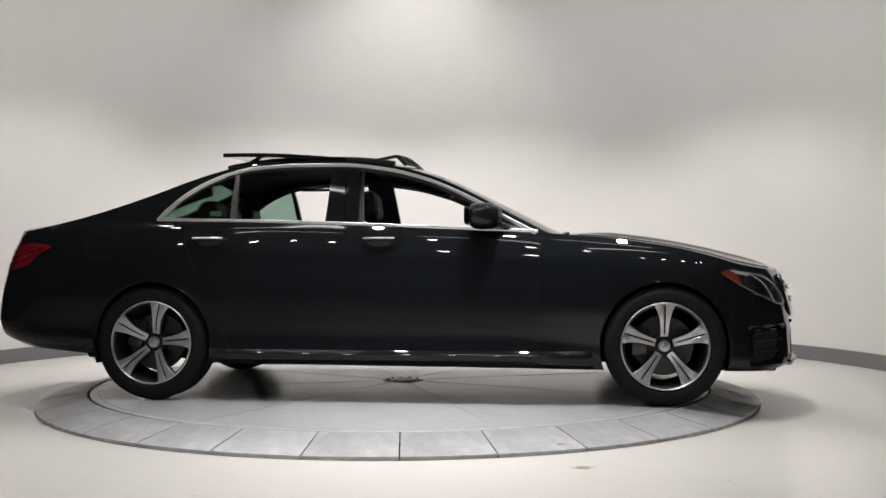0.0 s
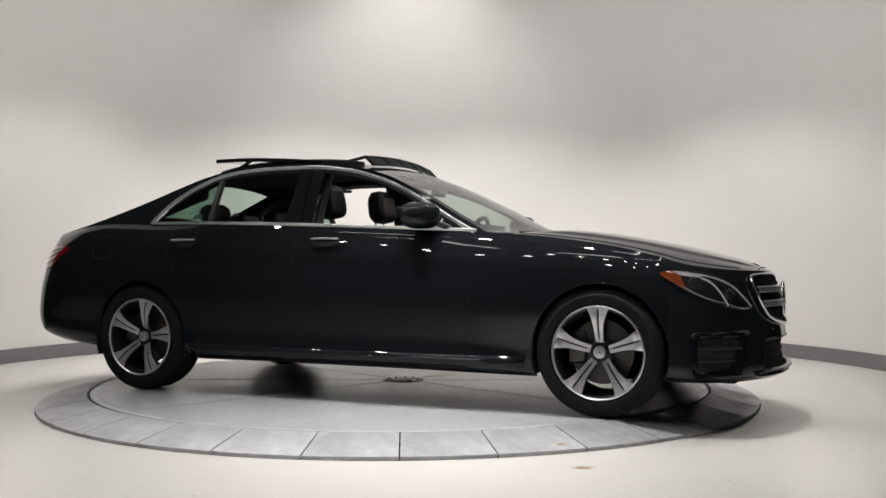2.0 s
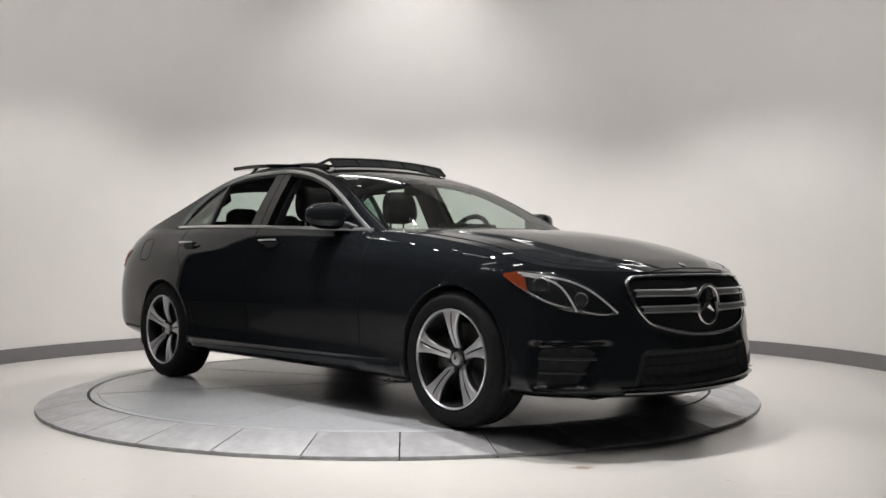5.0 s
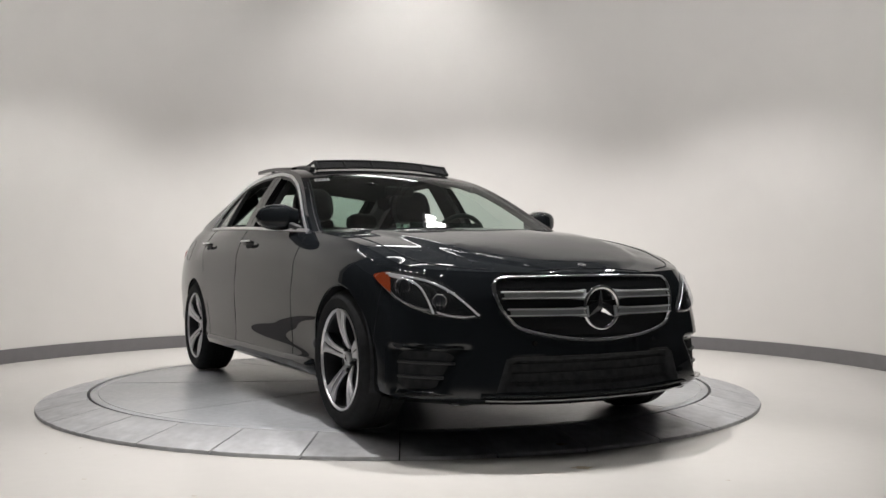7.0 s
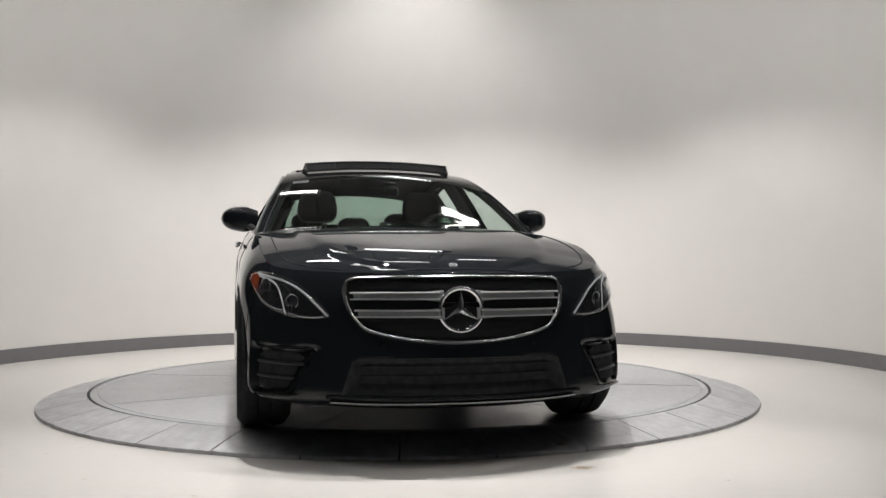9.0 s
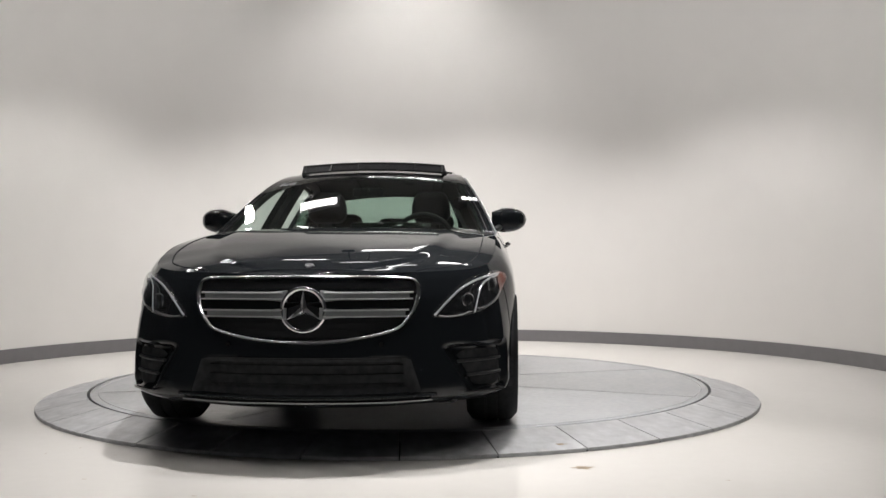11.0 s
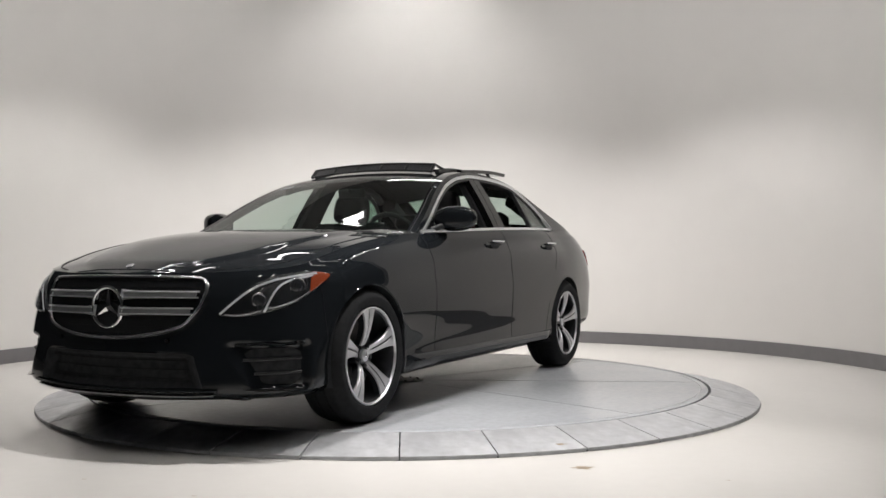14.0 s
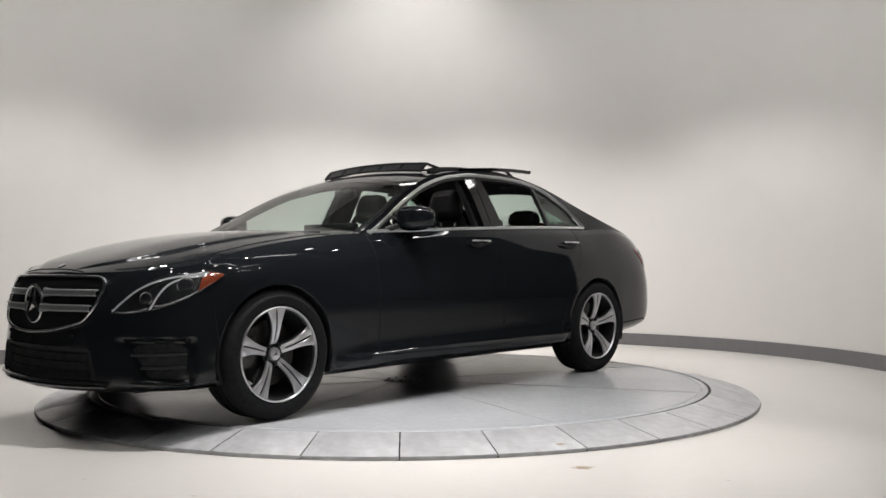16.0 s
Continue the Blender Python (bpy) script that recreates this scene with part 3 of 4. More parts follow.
def build_cabin_sides():
    """Cant rail, pillars and belt on each side, with the window opening left free."""
    for sg in (1, -1):
        V, F = [], []

        def strip(xs, lo, hi, m):
            base = len(V)
            for x in xs:
                a, b = lo(x), hi(x)
                for k in range(m):
                    z = a + (b - a) * k / (m - 1)
                    V.append((x, sg * cabin_side(x, z), z))
            F.extend(tuple(base + q for q in f) for f in grid_faces(len(xs), m))
        gut = lambda x: roof_edge(x)[1]
        xs = np.linspace(X_R, DLO_X0, 24)
        strip(xs, BELT_Z, gut, 7)
        xs = np.linspace(DLO_X0, DLO_X1, 90)
        strip(xs, lambda x: min(max(DLO_TOP(x), dlo_low(x)), gut(x)), gut, 4)
        strip(xs, BELT_Z, dlo_low, 2)
        xs = np.linspace(DLO_X1, X_F, 14)
        strip(xs, BELT_Z, gut, 4)
        put("cabin_side", V, F, M_PAINT, car, "black roof rail and pillars")


build_flank()
build_top("bonnet", X_F, 2.2399, 80, M_PAINT, m=81, label="long gloss black bonnet")
build_top("boot_lid", -2.5599, X_R, 24, M_PAINT, label="gloss black boot lid")
# roof: header, sunroof hole, rear roof, side strips
HEADER, ROOF_END = 0.13, -1.36
HOLE_F, HOLE_R, HOLE_W = -0.12, -0.52, 0.84
build_top("roof", HOLE_F, HEADER, 14, M_PAINT, label="black roof header")
build_top("roof", ROOF_END, HOLE_R, 24, M_PAINT, label="black rear roof")
for sg in (1, -1):
    build_top("roof", HOLE_R, HOLE_F, 24, M_PAINT, sg * HOLE_W, sg, 7, label="black roof edge beside the sunroof")
build_cabin_sides()
# screens
build_top("windscreen", HEADER, X_F - 0.02, 40, M_GLASS, -0.93, 0.93, label="green tinted windscreen glass")
build_top("rear_window", -1.98, ROOF_END, 30, M_GLASS, -0.69, 0.69, label="green tinted rear window glass")
for sg in (1, -1):
    build_top("a_pillar", HEADER, X_F, 40, M_PAINT, sg * 0.93, sg, 5)
    build_top("c_pillar", X_R, ROOF_END, 30, M_PAINT, sg * 0.69, sg, 11)
build_top("cowl", X_F - 0.02, X_F, 4, M_BLACK, -0.93, 0.93)
build_top("rear_window_edge", X_R, -1.98, 12, M_PAINT, -0.69, 0.69)


def sweep_patch(name, top, bottom, nu, nv, material, off=0.003, thick=0.004, label="", mirror=False, parent=None, sign=1):
    """A panel on the flank between two lines of (s, z), standing off it."""
    a, b = spline(top, nu), spline(bottom, nu)
    V, W = [], []
    for i in range(nu):
        for j in range(nv):
            q = a[i] + (b[i] - a[i]) * j / (nv - 1)
            s = q[0] * sign
            s = s if abs(s) > 1e-6 else 1e-6
            V.append(side_point(s, q[1], off))
            W.append(side_point(s, q[1], off - thick))
    n = len(V)
    F = grid_faces(nu, nv)
    F += [tuple(n + q for q in reversed(f)) for f in grid_faces(nu, nv)]
    rim = [i * nv for i in range(nu)] + [(nu - 1) * nv + j for j in range(1, nv)] + [i * nv + nv - 1 for i in range(nu - 2, -1, -1)] + [j for j in range(nv - 2, 0, -1)]
    for p, q in zip(rim, rim[1:] + rim[:1]):
        F.append((p, q, n + q, n + p))
    return put(name, V + W, F, material, parent or car, label)


def on_side(pts, off, sign=1, n=None):
    """3D points on the flank for pairs (x, z)."""
    pts = spline(pts, n) if n else np.array(pts)
    return [side_point(sign * s_of_x(x, z), z, off) for x, z in pts]


# ---- nose: grille, lamps, intakes ----
def ny(y, z, off=0.0):
    """A point on the nose at this y and z."""
    return side_point(s_of_y(y, z) if abs(y) > 1e-4 else 1e-6, z, off)


def nose_patch(name, top, bottom, nu, nv, material, off, thick, parent, label=""):
    """A panel on the nose between two lines of (y, z)."""
    a, b = spline(top, nu), spline(bottom, nu)
    V, W = [], []
    for i in range(nu):
        for j in range(nv):
            q = a[i] + (b[i] - a[i]) * j / (nv - 1)
            V.append(ny(q[0], q[1], off))
            W.append(ny(q[0], q[1], off - thick))
    n = len(V)
    F = grid_faces(nu, nv) + [tuple(n + q for q in reversed(f)) for f in grid_faces(nu, nv)]
    rim = [i * nv for i in range(nu)] + [(nu - 1) * nv + j for j in range(1, nv)] + [i * nv + nv - 1 for i in range(nu - 2, -1, -1)] + [j for j in range(nv - 2, 0, -1)]
    for p, q in zip(rim, rim[1:] + rim[:1]):
        F.append((p, q, n + q, n + p))
    return put(name, V + W, F, material, parent, label)


GR_TOP = [(.478, .66), (.472, .70), (.445, .722), (.38, .728), (.2, .731), (0, .732)]
GR_LOW = [(.478, .66), (.462, .60), (.43, .548), (.375, .505), (.2, .468), (0, .456)]


def both(pts):
    return pts + [(-y, z) for y, z in reversed(pts[:-1])]


def make_grille():
    g = nose_patch("grille", both(GR_TOP), both(GR_LOW), 61, 11, M_GAP, 0.006, 0.01, car, "chrome-framed grille with two double louvres")
    loop = spline(both(GR_TOP), 60).tolist() + spline(both(GR_LOW), 60).tolist()[::-1][1:-1]
    tube("frame", [ny(y, z, 0.016) for y, z in loop], 0.0085, M_CHROME, g, "chrome surround", closed=True, sides=10, flat=1.3)
    for k in range(9):
        z = .478 + .029 * k
        w = .45 if z > .58 else .30 + (z - .475) * 1.4
        tube("mesh_bar", [ny(y, z, 0.009) for y in np.linspace(-w, w, 15)], 0.0025, M_GAP, g, sides=4)
    for sg in (1, -1):
        for z, w in ((.652, .452), (.578, .436)):
            for dz, r in ((.013, .0042), (-.014, .0034)):
                tube("louvre", [ny(sg * y, z + dz, 0.026) for y in np.linspace(.088, w, 16)], r, M_TRIM, g, "bright louvre edge", sides=8, flat=2.4)
            V = []
            ys = np.linspace(.07, w - .012, 16)
            for i, y in enumerate(ys):
                k = max(0.0, 1 - i / 5.0)
                for dz, o in ((.012 + .012 * k, .016), (.009 + .012 * k, .024), (-.012 - .012 * k, .024), (-.015 - .012 * k, .016)):
                    V.append(ny(sg * y, z + dz, o))
            put("louvre_blade", V, grid_faces(16, 4, False, True) + [(0, 1, 2, 3), tuple(60 + q for q in range(4))], M_BLADE, g, "satin silver blade")
    c = Vector(ny(0, .592, 0.012)) + Vector((0, 0, 0))
    R = 0.092
    em = new("emblem")
    em.parent = car
    em.location = c
    em["label"] = "chrome ring emblem with three points"
    me_pts = [Vector((0.004, R * math.cos(a), R * math.sin(a))) for a in np.linspace(0, 2 * math.pi, 56, endpoint=False)]
    n = len(me_pts)
    tube("emblem_ring", me_pts, 0.0080, M_CHROME, em, closed=True, sides=10, up=(1, 0, 0), flat=1.1)
    lathe_v = [Vector((-.012, 0.086 * math.cos(a), 0.086 * math.sin(a))) for a in np.linspace(0, 2 * math.pi, 40, endpoint=False)] + [Vector((-.012, 0, 0))]
    put("emblem_back", lathe_v, [(i, (i + 1) % 40, 40) for i in range(40)], M_GLOSS, em)
    for k in range(3):
        a = radians(90 + 120 * k)
        d, s = Vector((0, math.cos(a), math.sin(a))), Vector((0, -math.sin(a), math.cos(a)))
        X = Vector((1, 0, 0))
        V = [d * .088, s * .019 - d * .008, -s * .019 - d * .008, X * .014, -X * .008]
        put("emblem_point", V, [(0, 1, 3), (0, 3, 2), (0, 4, 1), (0, 2, 4), (1, 4, 2), (1, 2, 3)], M_CHROME, em, smooth=False)


make_grille()

HL_TOP = [(4.86, .742), (4.5, .756), (4.0, .752), (3.5, .742), (3.1, .722), (2.75, .685), (2.45, .63), (2.2, .572)]
HL_LOW = [(4.86, .738), (4.62, .70), (4.25, .655), (3.8, .612), (3.3, .578), (2.9, .56), (2.5, .552), (2.2, .556)]


def make_headlamp(sg):
    h = sweep_patch("headlight", HL_TOP, HL_LOW, 40, 12, M_LAMPBOX, 0.002, 0.006, "clear headlight with curved light guides and amber corner", sign=sg)
    hi, lo = spline(HL_TOP, 41), spline(HL_LOW, 41)

    def at(u, v, off):
        i = min(max(u, 0), 1) * 40
        k = min(int(i), 39)
        f = i - k
        p = (hi[k] * (1 - f) + hi[k + 1] * f) * (1 - v) + (lo[k] * (1 - f) + lo[k + 1] * f) * v
        return side_point(sg * p[0], p[1], off)

    def strip(name, uv, wid, material, off, label=""):
        q = spline(uv, 26)
        return tube(name, [at(u, v, off) for u, v in q], wid, material, h, label, sides=8, flat=0.55)
    # reflector bowl surfaces, projector lenses
    for u, v, r in ((.36, .52, .036), (.66, .54, .028)):
        c, c2 = Vector(at(u, v, 0.004)), Vector(at(u, v, 0.03))
        ax = (c2 - c).normalized()
        q = ax.to_track_quat("Z", "Y").to_matrix().to_4x4()
        bm = bmesh.new()
        bmesh.ops.create_uvsphere(bm, u_segments=20, v_segments=10, radius=r)
        bmesh.ops.scale(bm, vec=(1, 1, .28), verts=bm.verts)
        bmesh.ops.transform(bm, matrix=Matrix.Translation(c) @ q, verts=bm.verts)
        lens = part("projector_lens", bm, M_LENSGLASS, h, "dark projector lens")
        tube("lens_ring", [Matrix.Translation(c) @ q @ Vector((r * 1.08 * math.cos(a), r * 1.08 * math.sin(a), .004)) for a in np.linspace(0, 2 * math.pi, 28, endpoint=False)], .0018, M_SATIN, h, closed=True, sides=6, up=tuple(ax))
    strip("light_guide", [(.16, .16), (.36, .14), (.56, .12), (.76, .14), (.90, .30), (.975, .6)], .0048, M_LED, .010, "white upper light guide")
    strip("light_guide", [(.20, .26), (.36, .24), (.48, .34), (.56, .58), (.62, .86), (.64, .95)], .0048, M_LED, .010, "white lower light guide")
    strip("bezel", [(.06, .97), (.25, .965), (.5, .97), (.75, .97), (.95, .95)], .003, M_GAP, .002)
    # bright reflector ribs beside the outer lens, thin bezels round the chambers
    for k in range(5):
        u = .27 + .018 * k
        strip("reflector_rib", [(u, .34 + .05 * k), (u + .012, .55), (u + .03, .80)], .0022, M_SATIN, .006, "silver reflector rib")
    strip("chamber_bezel", [(.24, .80), (.32, .90), (.45, .93), (.56, .90), (.62, .84)], .0026, M_SATIN, .007, "silver chamber edge")
    strip("chamber_bezel", [(.66, .88), (.76, .92), (.86, .90), (.93, .76)], .0026, M_SATIN, .007, "silver chamber edge")
    strip("chamber_bezel", [(.50, .22), (.60, .30), (.66, .55), (.68, .80)], .0020, M_DARKALLOY, .007)
    # amber corner
    V = []
    nu, nv = 12, 7
    for i in range(nu):
        for j in range(nv):
            u = .02 + (.17 + .10 * j / (nv - 1)) * i / (nu - 1)
            v = .06 + .86 * j / (nv - 1)
            V.append(at(u, v, .010))
    put("amber_reflector", V, grid_faces(nu, nv), M_AMBER, h, "amber side reflector")
    V = [at(u, v, 0.016 * min(1, 10 * u, 10 * (1 - u)) * min(1, 6 * v + .15, 6 * (1 - v) + .15) + .003) for u in np.linspace(0, 1, 36) for v in np.linspace(0, 1, 12)]
    cov = put("cover", V, grid_faces(36, 12), M_CLEAR, h, "clear lamp cover")
    cov.visible_shadow = False


make_headlamp(1)
make_headlamp(-1)


def make_bumper():
    """Intakes with slats, the splitter and its chrome strip."""
    c = nose_patch("lower_intake", [(.455, .378), (.40, .388), (.2, .39), (0, .39), (-.2, .39), (-.40, .388), (-.455, .378)],
                   [(.50, .238), (.4, .236), (.2, .234), (0, .234), (-.2, .234), (-.4, .236), (-.50, .238)], 41, 8, M_MATTE, .003, .004, car, "black lower intake")
    for z in (.275, .315, .355):
        tube("intake_bar", [ny(y, z, .005) for y in np.linspace(-.42, .42, 21)], .0026, M_GAP, c, sides=6, flat=1.8)
    tube("intake_lip", [ny(y, .226, .006) for y in np.linspace(-.56, .56, 25)], .009, M_PAINT, c, sides=8, flat=1.4)
    for y in (.33, -.33):
        bm = bmesh.new()
        bmesh.ops.create_cone(bm, cap_ends=True, segments=16, radius1=.012, radius2=.010, depth=.012)
        bmesh.ops.transform(bm, matrix=Matrix.Translation(Vector(ny(y, .445, .002))) @ pose(0, 0, 0, 0, 90, 0), verts=bm.verts)
        part("parking_sensor", bm, M_GLOSS, car, "round black parking sensor")
    tube("chrome_strip", [ny(y, .200 + .035 * max(0, abs(y) - .42), .006) for y in np.linspace(-.54, .54, 37)], .0062, M_CHROME, car, "chrome splitter strip", sides=8, flat=1.8)
    for sg in (1, -1):
        top = [(2.70, .388), (2.88, .408), (3.3, .411), (3.82, .409), (4.03, .39)]
        low = [(3.0, .29), (3.12, .257), (3.5, .252), (3.82, .253), (4.03, .28)]
        v = sweep_patch("side_intake", top, low, 28, 10, M_MATTE, .003, .004, "black slatted side intake", sign=sg)
        for z, s0 in ((.300, 2.84), (.362, 2.62)):
            tube("slat", [side_point(sg * s, z + .004 * (s - 3.1), .006) for s in np.linspace(s0 + .08, 4.02, 18)], .0065, M_BLACK, v, "black slat", sides=8, flat=1.6)
        tube("air_blade", [side_point(sg * s, .229 + .016 * max(0.0, 3.05 - s), .012) for s in np.linspace(2.72, 4.05, 22)], .0055, M_GLOSS, v, "gloss black lower blade", sides=8, flat=2.2, taper=True)


make_bumper()


# ---- flanks: shut lines, handles, lamps, trims ----
def seam(pts, n, sg, r=.0020):
    tube("shut_line", on_side(pts, 0.0003, sg, n), r, M_GAP, car, "dark panel gap", sides=6, flat=0.5)


def make_handle(x0, x1, z, sg):
    m = (x0 + x1) / 2
    s = s_of_x(m, z)
    cup = []
    for i in range(17):
        for j in range(7):
            u, v = -1 + i / 8, -1 + j / 3
            x, zz = m + u * .070, z - .010 + v * .024 * math.sqrt(max(0.0, 1 - u * u) + .001)
            p = side_point(sg * s_of_x(x, zz), zz, .0015)
            cup.append(p)
    h = put("door_handle", cup, grid_faces(17, 7), M_GAP, car, "black door handle with chrome strip")
    path = []
    for i in range(21):
        t = i / 20
        x = x0 + (x1 - x0) * t
        o = .012 + .026 * math.sin(math.pi * t) ** .45
        path.append(side_point(sg * s_of_x(x, z), z + .004, o))
    tube("grip", path, .0155, M_PAINT, h, sides=10, flat=.6, taper=True)
    tube("chrome_strip", [Vector(p) + Vector((0, sg * .0085, .009)) for p in path[2:-2]], .0052, M_TRIM, h, "chrome strip", sides=6, flat=.6)


def make_taillight(sg):
    top = [(12.62, .905), (13.0, .917), (13.5, .917), (14.2, .91), (15.2, .90)]
    low = [(12.62, .885), (12.85, .84), (13.1, .78), (14.0, .752), (15.2, .76)]
    t = sweep_patch("tail_light", top, low, 22, 9, M_RED, .006, .01, "red tail light", sign=sg)
    for k in (.25, .5, .75):
        a, b = spline(top, 20), spline(low, 20)
        tube("light_bar", [side_point(sg * (p[0] * (1 - k) + q[0] * k), p[1] * (1 - k) + q[1] * k, .0065) for p, q in zip(a[2:-1], b[2:-1])], .003, M_GLOSS, t, sides=6)


for sg in (1, -1):
    seam([(-.335, 1.012), (-.345, .85), (-.352, .6), (-.352, .4), (-.345, .275)], 24, sg)
    seam([(.80, .945), (.785, .87), (.772, .7), (.768, .5), (.768, .28)], 24, sg)
    seam([(-1.30, 1.04), (-1.285, .95), (-1.25, .85), (-1.19, .74)], 14, sg)
    seam([(-1.075, .52), (-1.045, .42), (-1.01, .33), (-.98, .275)], 14, sg)
    seam([(-1.0, .272), (-.6, .272), (0, .268), (.5, .264), (.85, .262)], 30, sg)
    seam([(1.835, .69), (1.835, .55), (1.822, .42)], 10, sg, .002)
    make_handle(-1.243, -1.016, .928, sg)
    make_handle(-.235, -.012, .922, sg)
    make_taillight(sg)
    # arch lip
    for ax in (AXLE, -AXLE):
        pts = []
        for i in range(44):
            a = radians(-14 + 208 * i / 43)
            x, z = ax + ARCH_R * math.cos(a), HUB_Z + ARCH_R * math.sin(a)
            if z < float(cat(BOTTOM, s_of_x(x, .3))) + .006:
                continue
            pts.append(side_point(sg * s_of_x(x, z), z, -.004))
        tube("arch_lip", pts, .005, M_PAINT, car, sides=8)

# side skirts below the doors, with a sloping ledge
for sg in (1, -1):
    V = []
    for x in np.linspace(-1.075, 1.075, 60):
        k = ramp((1.075 - abs(x)) / .05)
        for z, o in ((.300, .0015), (.290, .012), (.275, .022), (.245, .026), (.218, .022), (.206, .004), (.206, -.03)):
            V.append(side_point(sg * s_of_x(x, z), z, max(o * k, .0015) if o > 0 else o))
    put("side_skirt", V, grid_faces(60, 7), M_PAINT, car, "gloss black side skirt")

# fuel flap on the right rear wing
tube("fuel_flap", [side_point(-s_of_x(-1.80 + .085 * math.copysign(abs(math.cos(a)) ** .55, math.cos(a)), .9), .90 + .075 * math.copysign(abs(math.sin(a)) ** .55, math.sin(a)), .0002)
                   for a in np.linspace(0, 2 * math.pi, 40, endpoint=False)], .0018, M_GAP, car, "thin gap round the fuel flap", closed=True, sides=5)
# bonnet shut lines and front wing edge
for sg in (1, -1):
    tube("shut_line", [top_point(x, sg * (.93 - .02 * (x - 1)), .0005) for x in np.linspace(1.0, 2.12, 40)], .0028, M_GAP, car, "bonnet gap", sides=5)
tube("shut_line", [top_point(2.2, f, .0005) for f in np.linspace(-.93, .93, 40)], .0028, M_GAP, car, "bonnet front gap", sides=5)
# badge on the bonnet nose
bm = bmesh.new()
bmesh.ops.create_cone(bm, cap_ends=True, segments=24, radius1=.021, radius2=.019, depth=.005)
p = top_point(2.165, 0, .002)
bmesh.ops.transform(bm, matrix=pose(*p, 0, 24, 0), verts=bm.verts)
part("bonnet_badge", bm, M_SATIN, car, "round silver badge")


# ---- side windows, trims, pillars ----
def cs(x, z, off, sg):
    return Vector((x, sg * cabin_side(x, z, off), z))


def cab_patch(name, corners, nu, nv, material, off, thick, sg, label=""):
    """A panel on the cabin side; corners as two lines of (x, z), low and high."""
    a, b = spline(corners[0], nu), spline(corners[1], nu)
    V, W = [], []
    for i in range(nu):
        for j in range(nv):
            q = a[i] + (b[i] - a[i]) * j / (nv - 1)
            V.append(cs(q[0], q[1], off, sg))
            W.append(cs(q[0], q[1], off - thick, sg))
    n = len(V)
    F = grid_faces(nu, nv) + [tuple(n + q for q in reversed(f)) for f in grid_faces(nu, nv)]
    rim = [i * nv for i in range(nu)] + [(nu - 1) * nv + j for j in range(1, nv)] + [i * nv + nv - 1 for i in range(nu - 2, -1, -1)] + [j for j in range(nv - 2, 0, -1)]
    for p, q in zip(rim, rim[1:] + rim[:1]):
        F.append((p, q, n + q, n + p))
    return put(name, V + W, F, material, car, label)


for sg in (1, -1):
    xs = np.concatenate([np.linspace(DLO_X0, -1.2, 20, endpoint=False), np.linspace(-1.2, DLO_X1, 70)])
    tube("window_trim_top", [cs(x, DLO_TOP(x), .004, sg) for x in xs], .0125, M_TRIM, car, "bright window trim", sides=8, flat=.6)
    # heavier chrome where the trim thickens at the rear corner
    tube("window_trim_corner", [cs(x, DLO_TOP(x) - .006, .004, sg) for x in np.linspace(DLO_X0 + .006, -1.12, 24)], .015, M_TRIM, car, sides=8, flat=.5)
    tube("window_trim_belt", [cs(x, dlo_low(x) + .002, .006, sg) for x in np.linspace(DLO_X0 - .005, DLO_X1 + .01, 60)], .0095, M_TRIM, car, "bright belt trim", sides=8, flat=.7)
    # inner door frame shadow gap round the opening
    tube("door_seal", [cs(x, DLO_TOP(x) - .020, -.012, sg) for x in np.linspace(-1.40, .72, 70)], .014, M_BLACK, car, "black window seal", sides=6)
    # B pillar in two gloss panels, the quarter-glass divider, the mirror triangle
    cab_patch("b_pillar", [[(-.452, dlo_low(-.45)), (-.34, dlo_low(-.34))], [(-.455, 1.375), (-.375, 1.375)]], 4, 10, M_GLOSS, .000, .05, sg, "gloss black door pillar")
    cab_patch("b_pillar", [[(-.334, dlo_low(-.33)), (-.262, dlo_low(-.26))], [(-.369, 1.375), (-.29, 1.37)]], 4, 10, M_GLOSS, .000, .05, sg, "gloss black door pillar")
    cab_patch("window_divider", [[(-1.035, dlo_low(-1)), (-1.0, dlo_low(-1))], [(-1.055, 1.34), (-1.03, 1.345)]], 4, 10, M_BLACK, .0, .03, sg, "black divider")
    pane = cab_patch("quarter_glass", [[(-1.47, dlo_low(-1.47)), (-1.3, dlo_low(-1.3)), (-1.035, dlo_low(-1.03))], [(-1.445, 1.10), (-1.27, 1.25), (-1.05, 1.345)]], 14, 6, M_GLASS, -.008, .003, sg, "green fixed quarter glass")
    cab_patch("mirror_triangle", [[(.55, dlo_low(.55)), (.76, dlo_low(.76))], [(.575, 1.065), (.75, .968)]], 8, 5, M_GLOSS, .001, .03, sg, "gloss black corner panel")

# open sunroof: raised glass over the rear roof
V, W = [], []
nx, nyy = 26, 21
for i in range(nx):
    t = i / (nx - 1)
    x = -.40 - .775 * t
    z0 = 1.440 + .042 * math.sin(min(1, t * 1.15) * math.pi / 2) - .004 * t
    for j in range(nyy):
        f = -1 + 2 * j / (nyy - 1)
        V.append((x, .52 * f, z0 + .022 * (1 - f * f)))
        W.append((x, .515 * f, z0 + .022 * (1 - f * f) - .024))
n = len(V)
F = grid_faces(nx, nyy) + [tuple(n + q for q in f) for f in grid_faces(nx, nyy)]
rim = [i * nyy for i in range(nx)] + [(nx - 1) * nyy + j for j in range(1, nyy)] + [i * nyy + nyy - 1 for i in range(nx - 2, -1, -1)] + [j for j in range(nyy - 2, 0, -1)]
F += [(p, q, n + q, n + p) for p, q in zip(rim, rim[1:] + rim[:1])]
panel = put("sunroof_glass", V + W, F, M_GLOSS, car, "black sunroof glass slid back and raised")
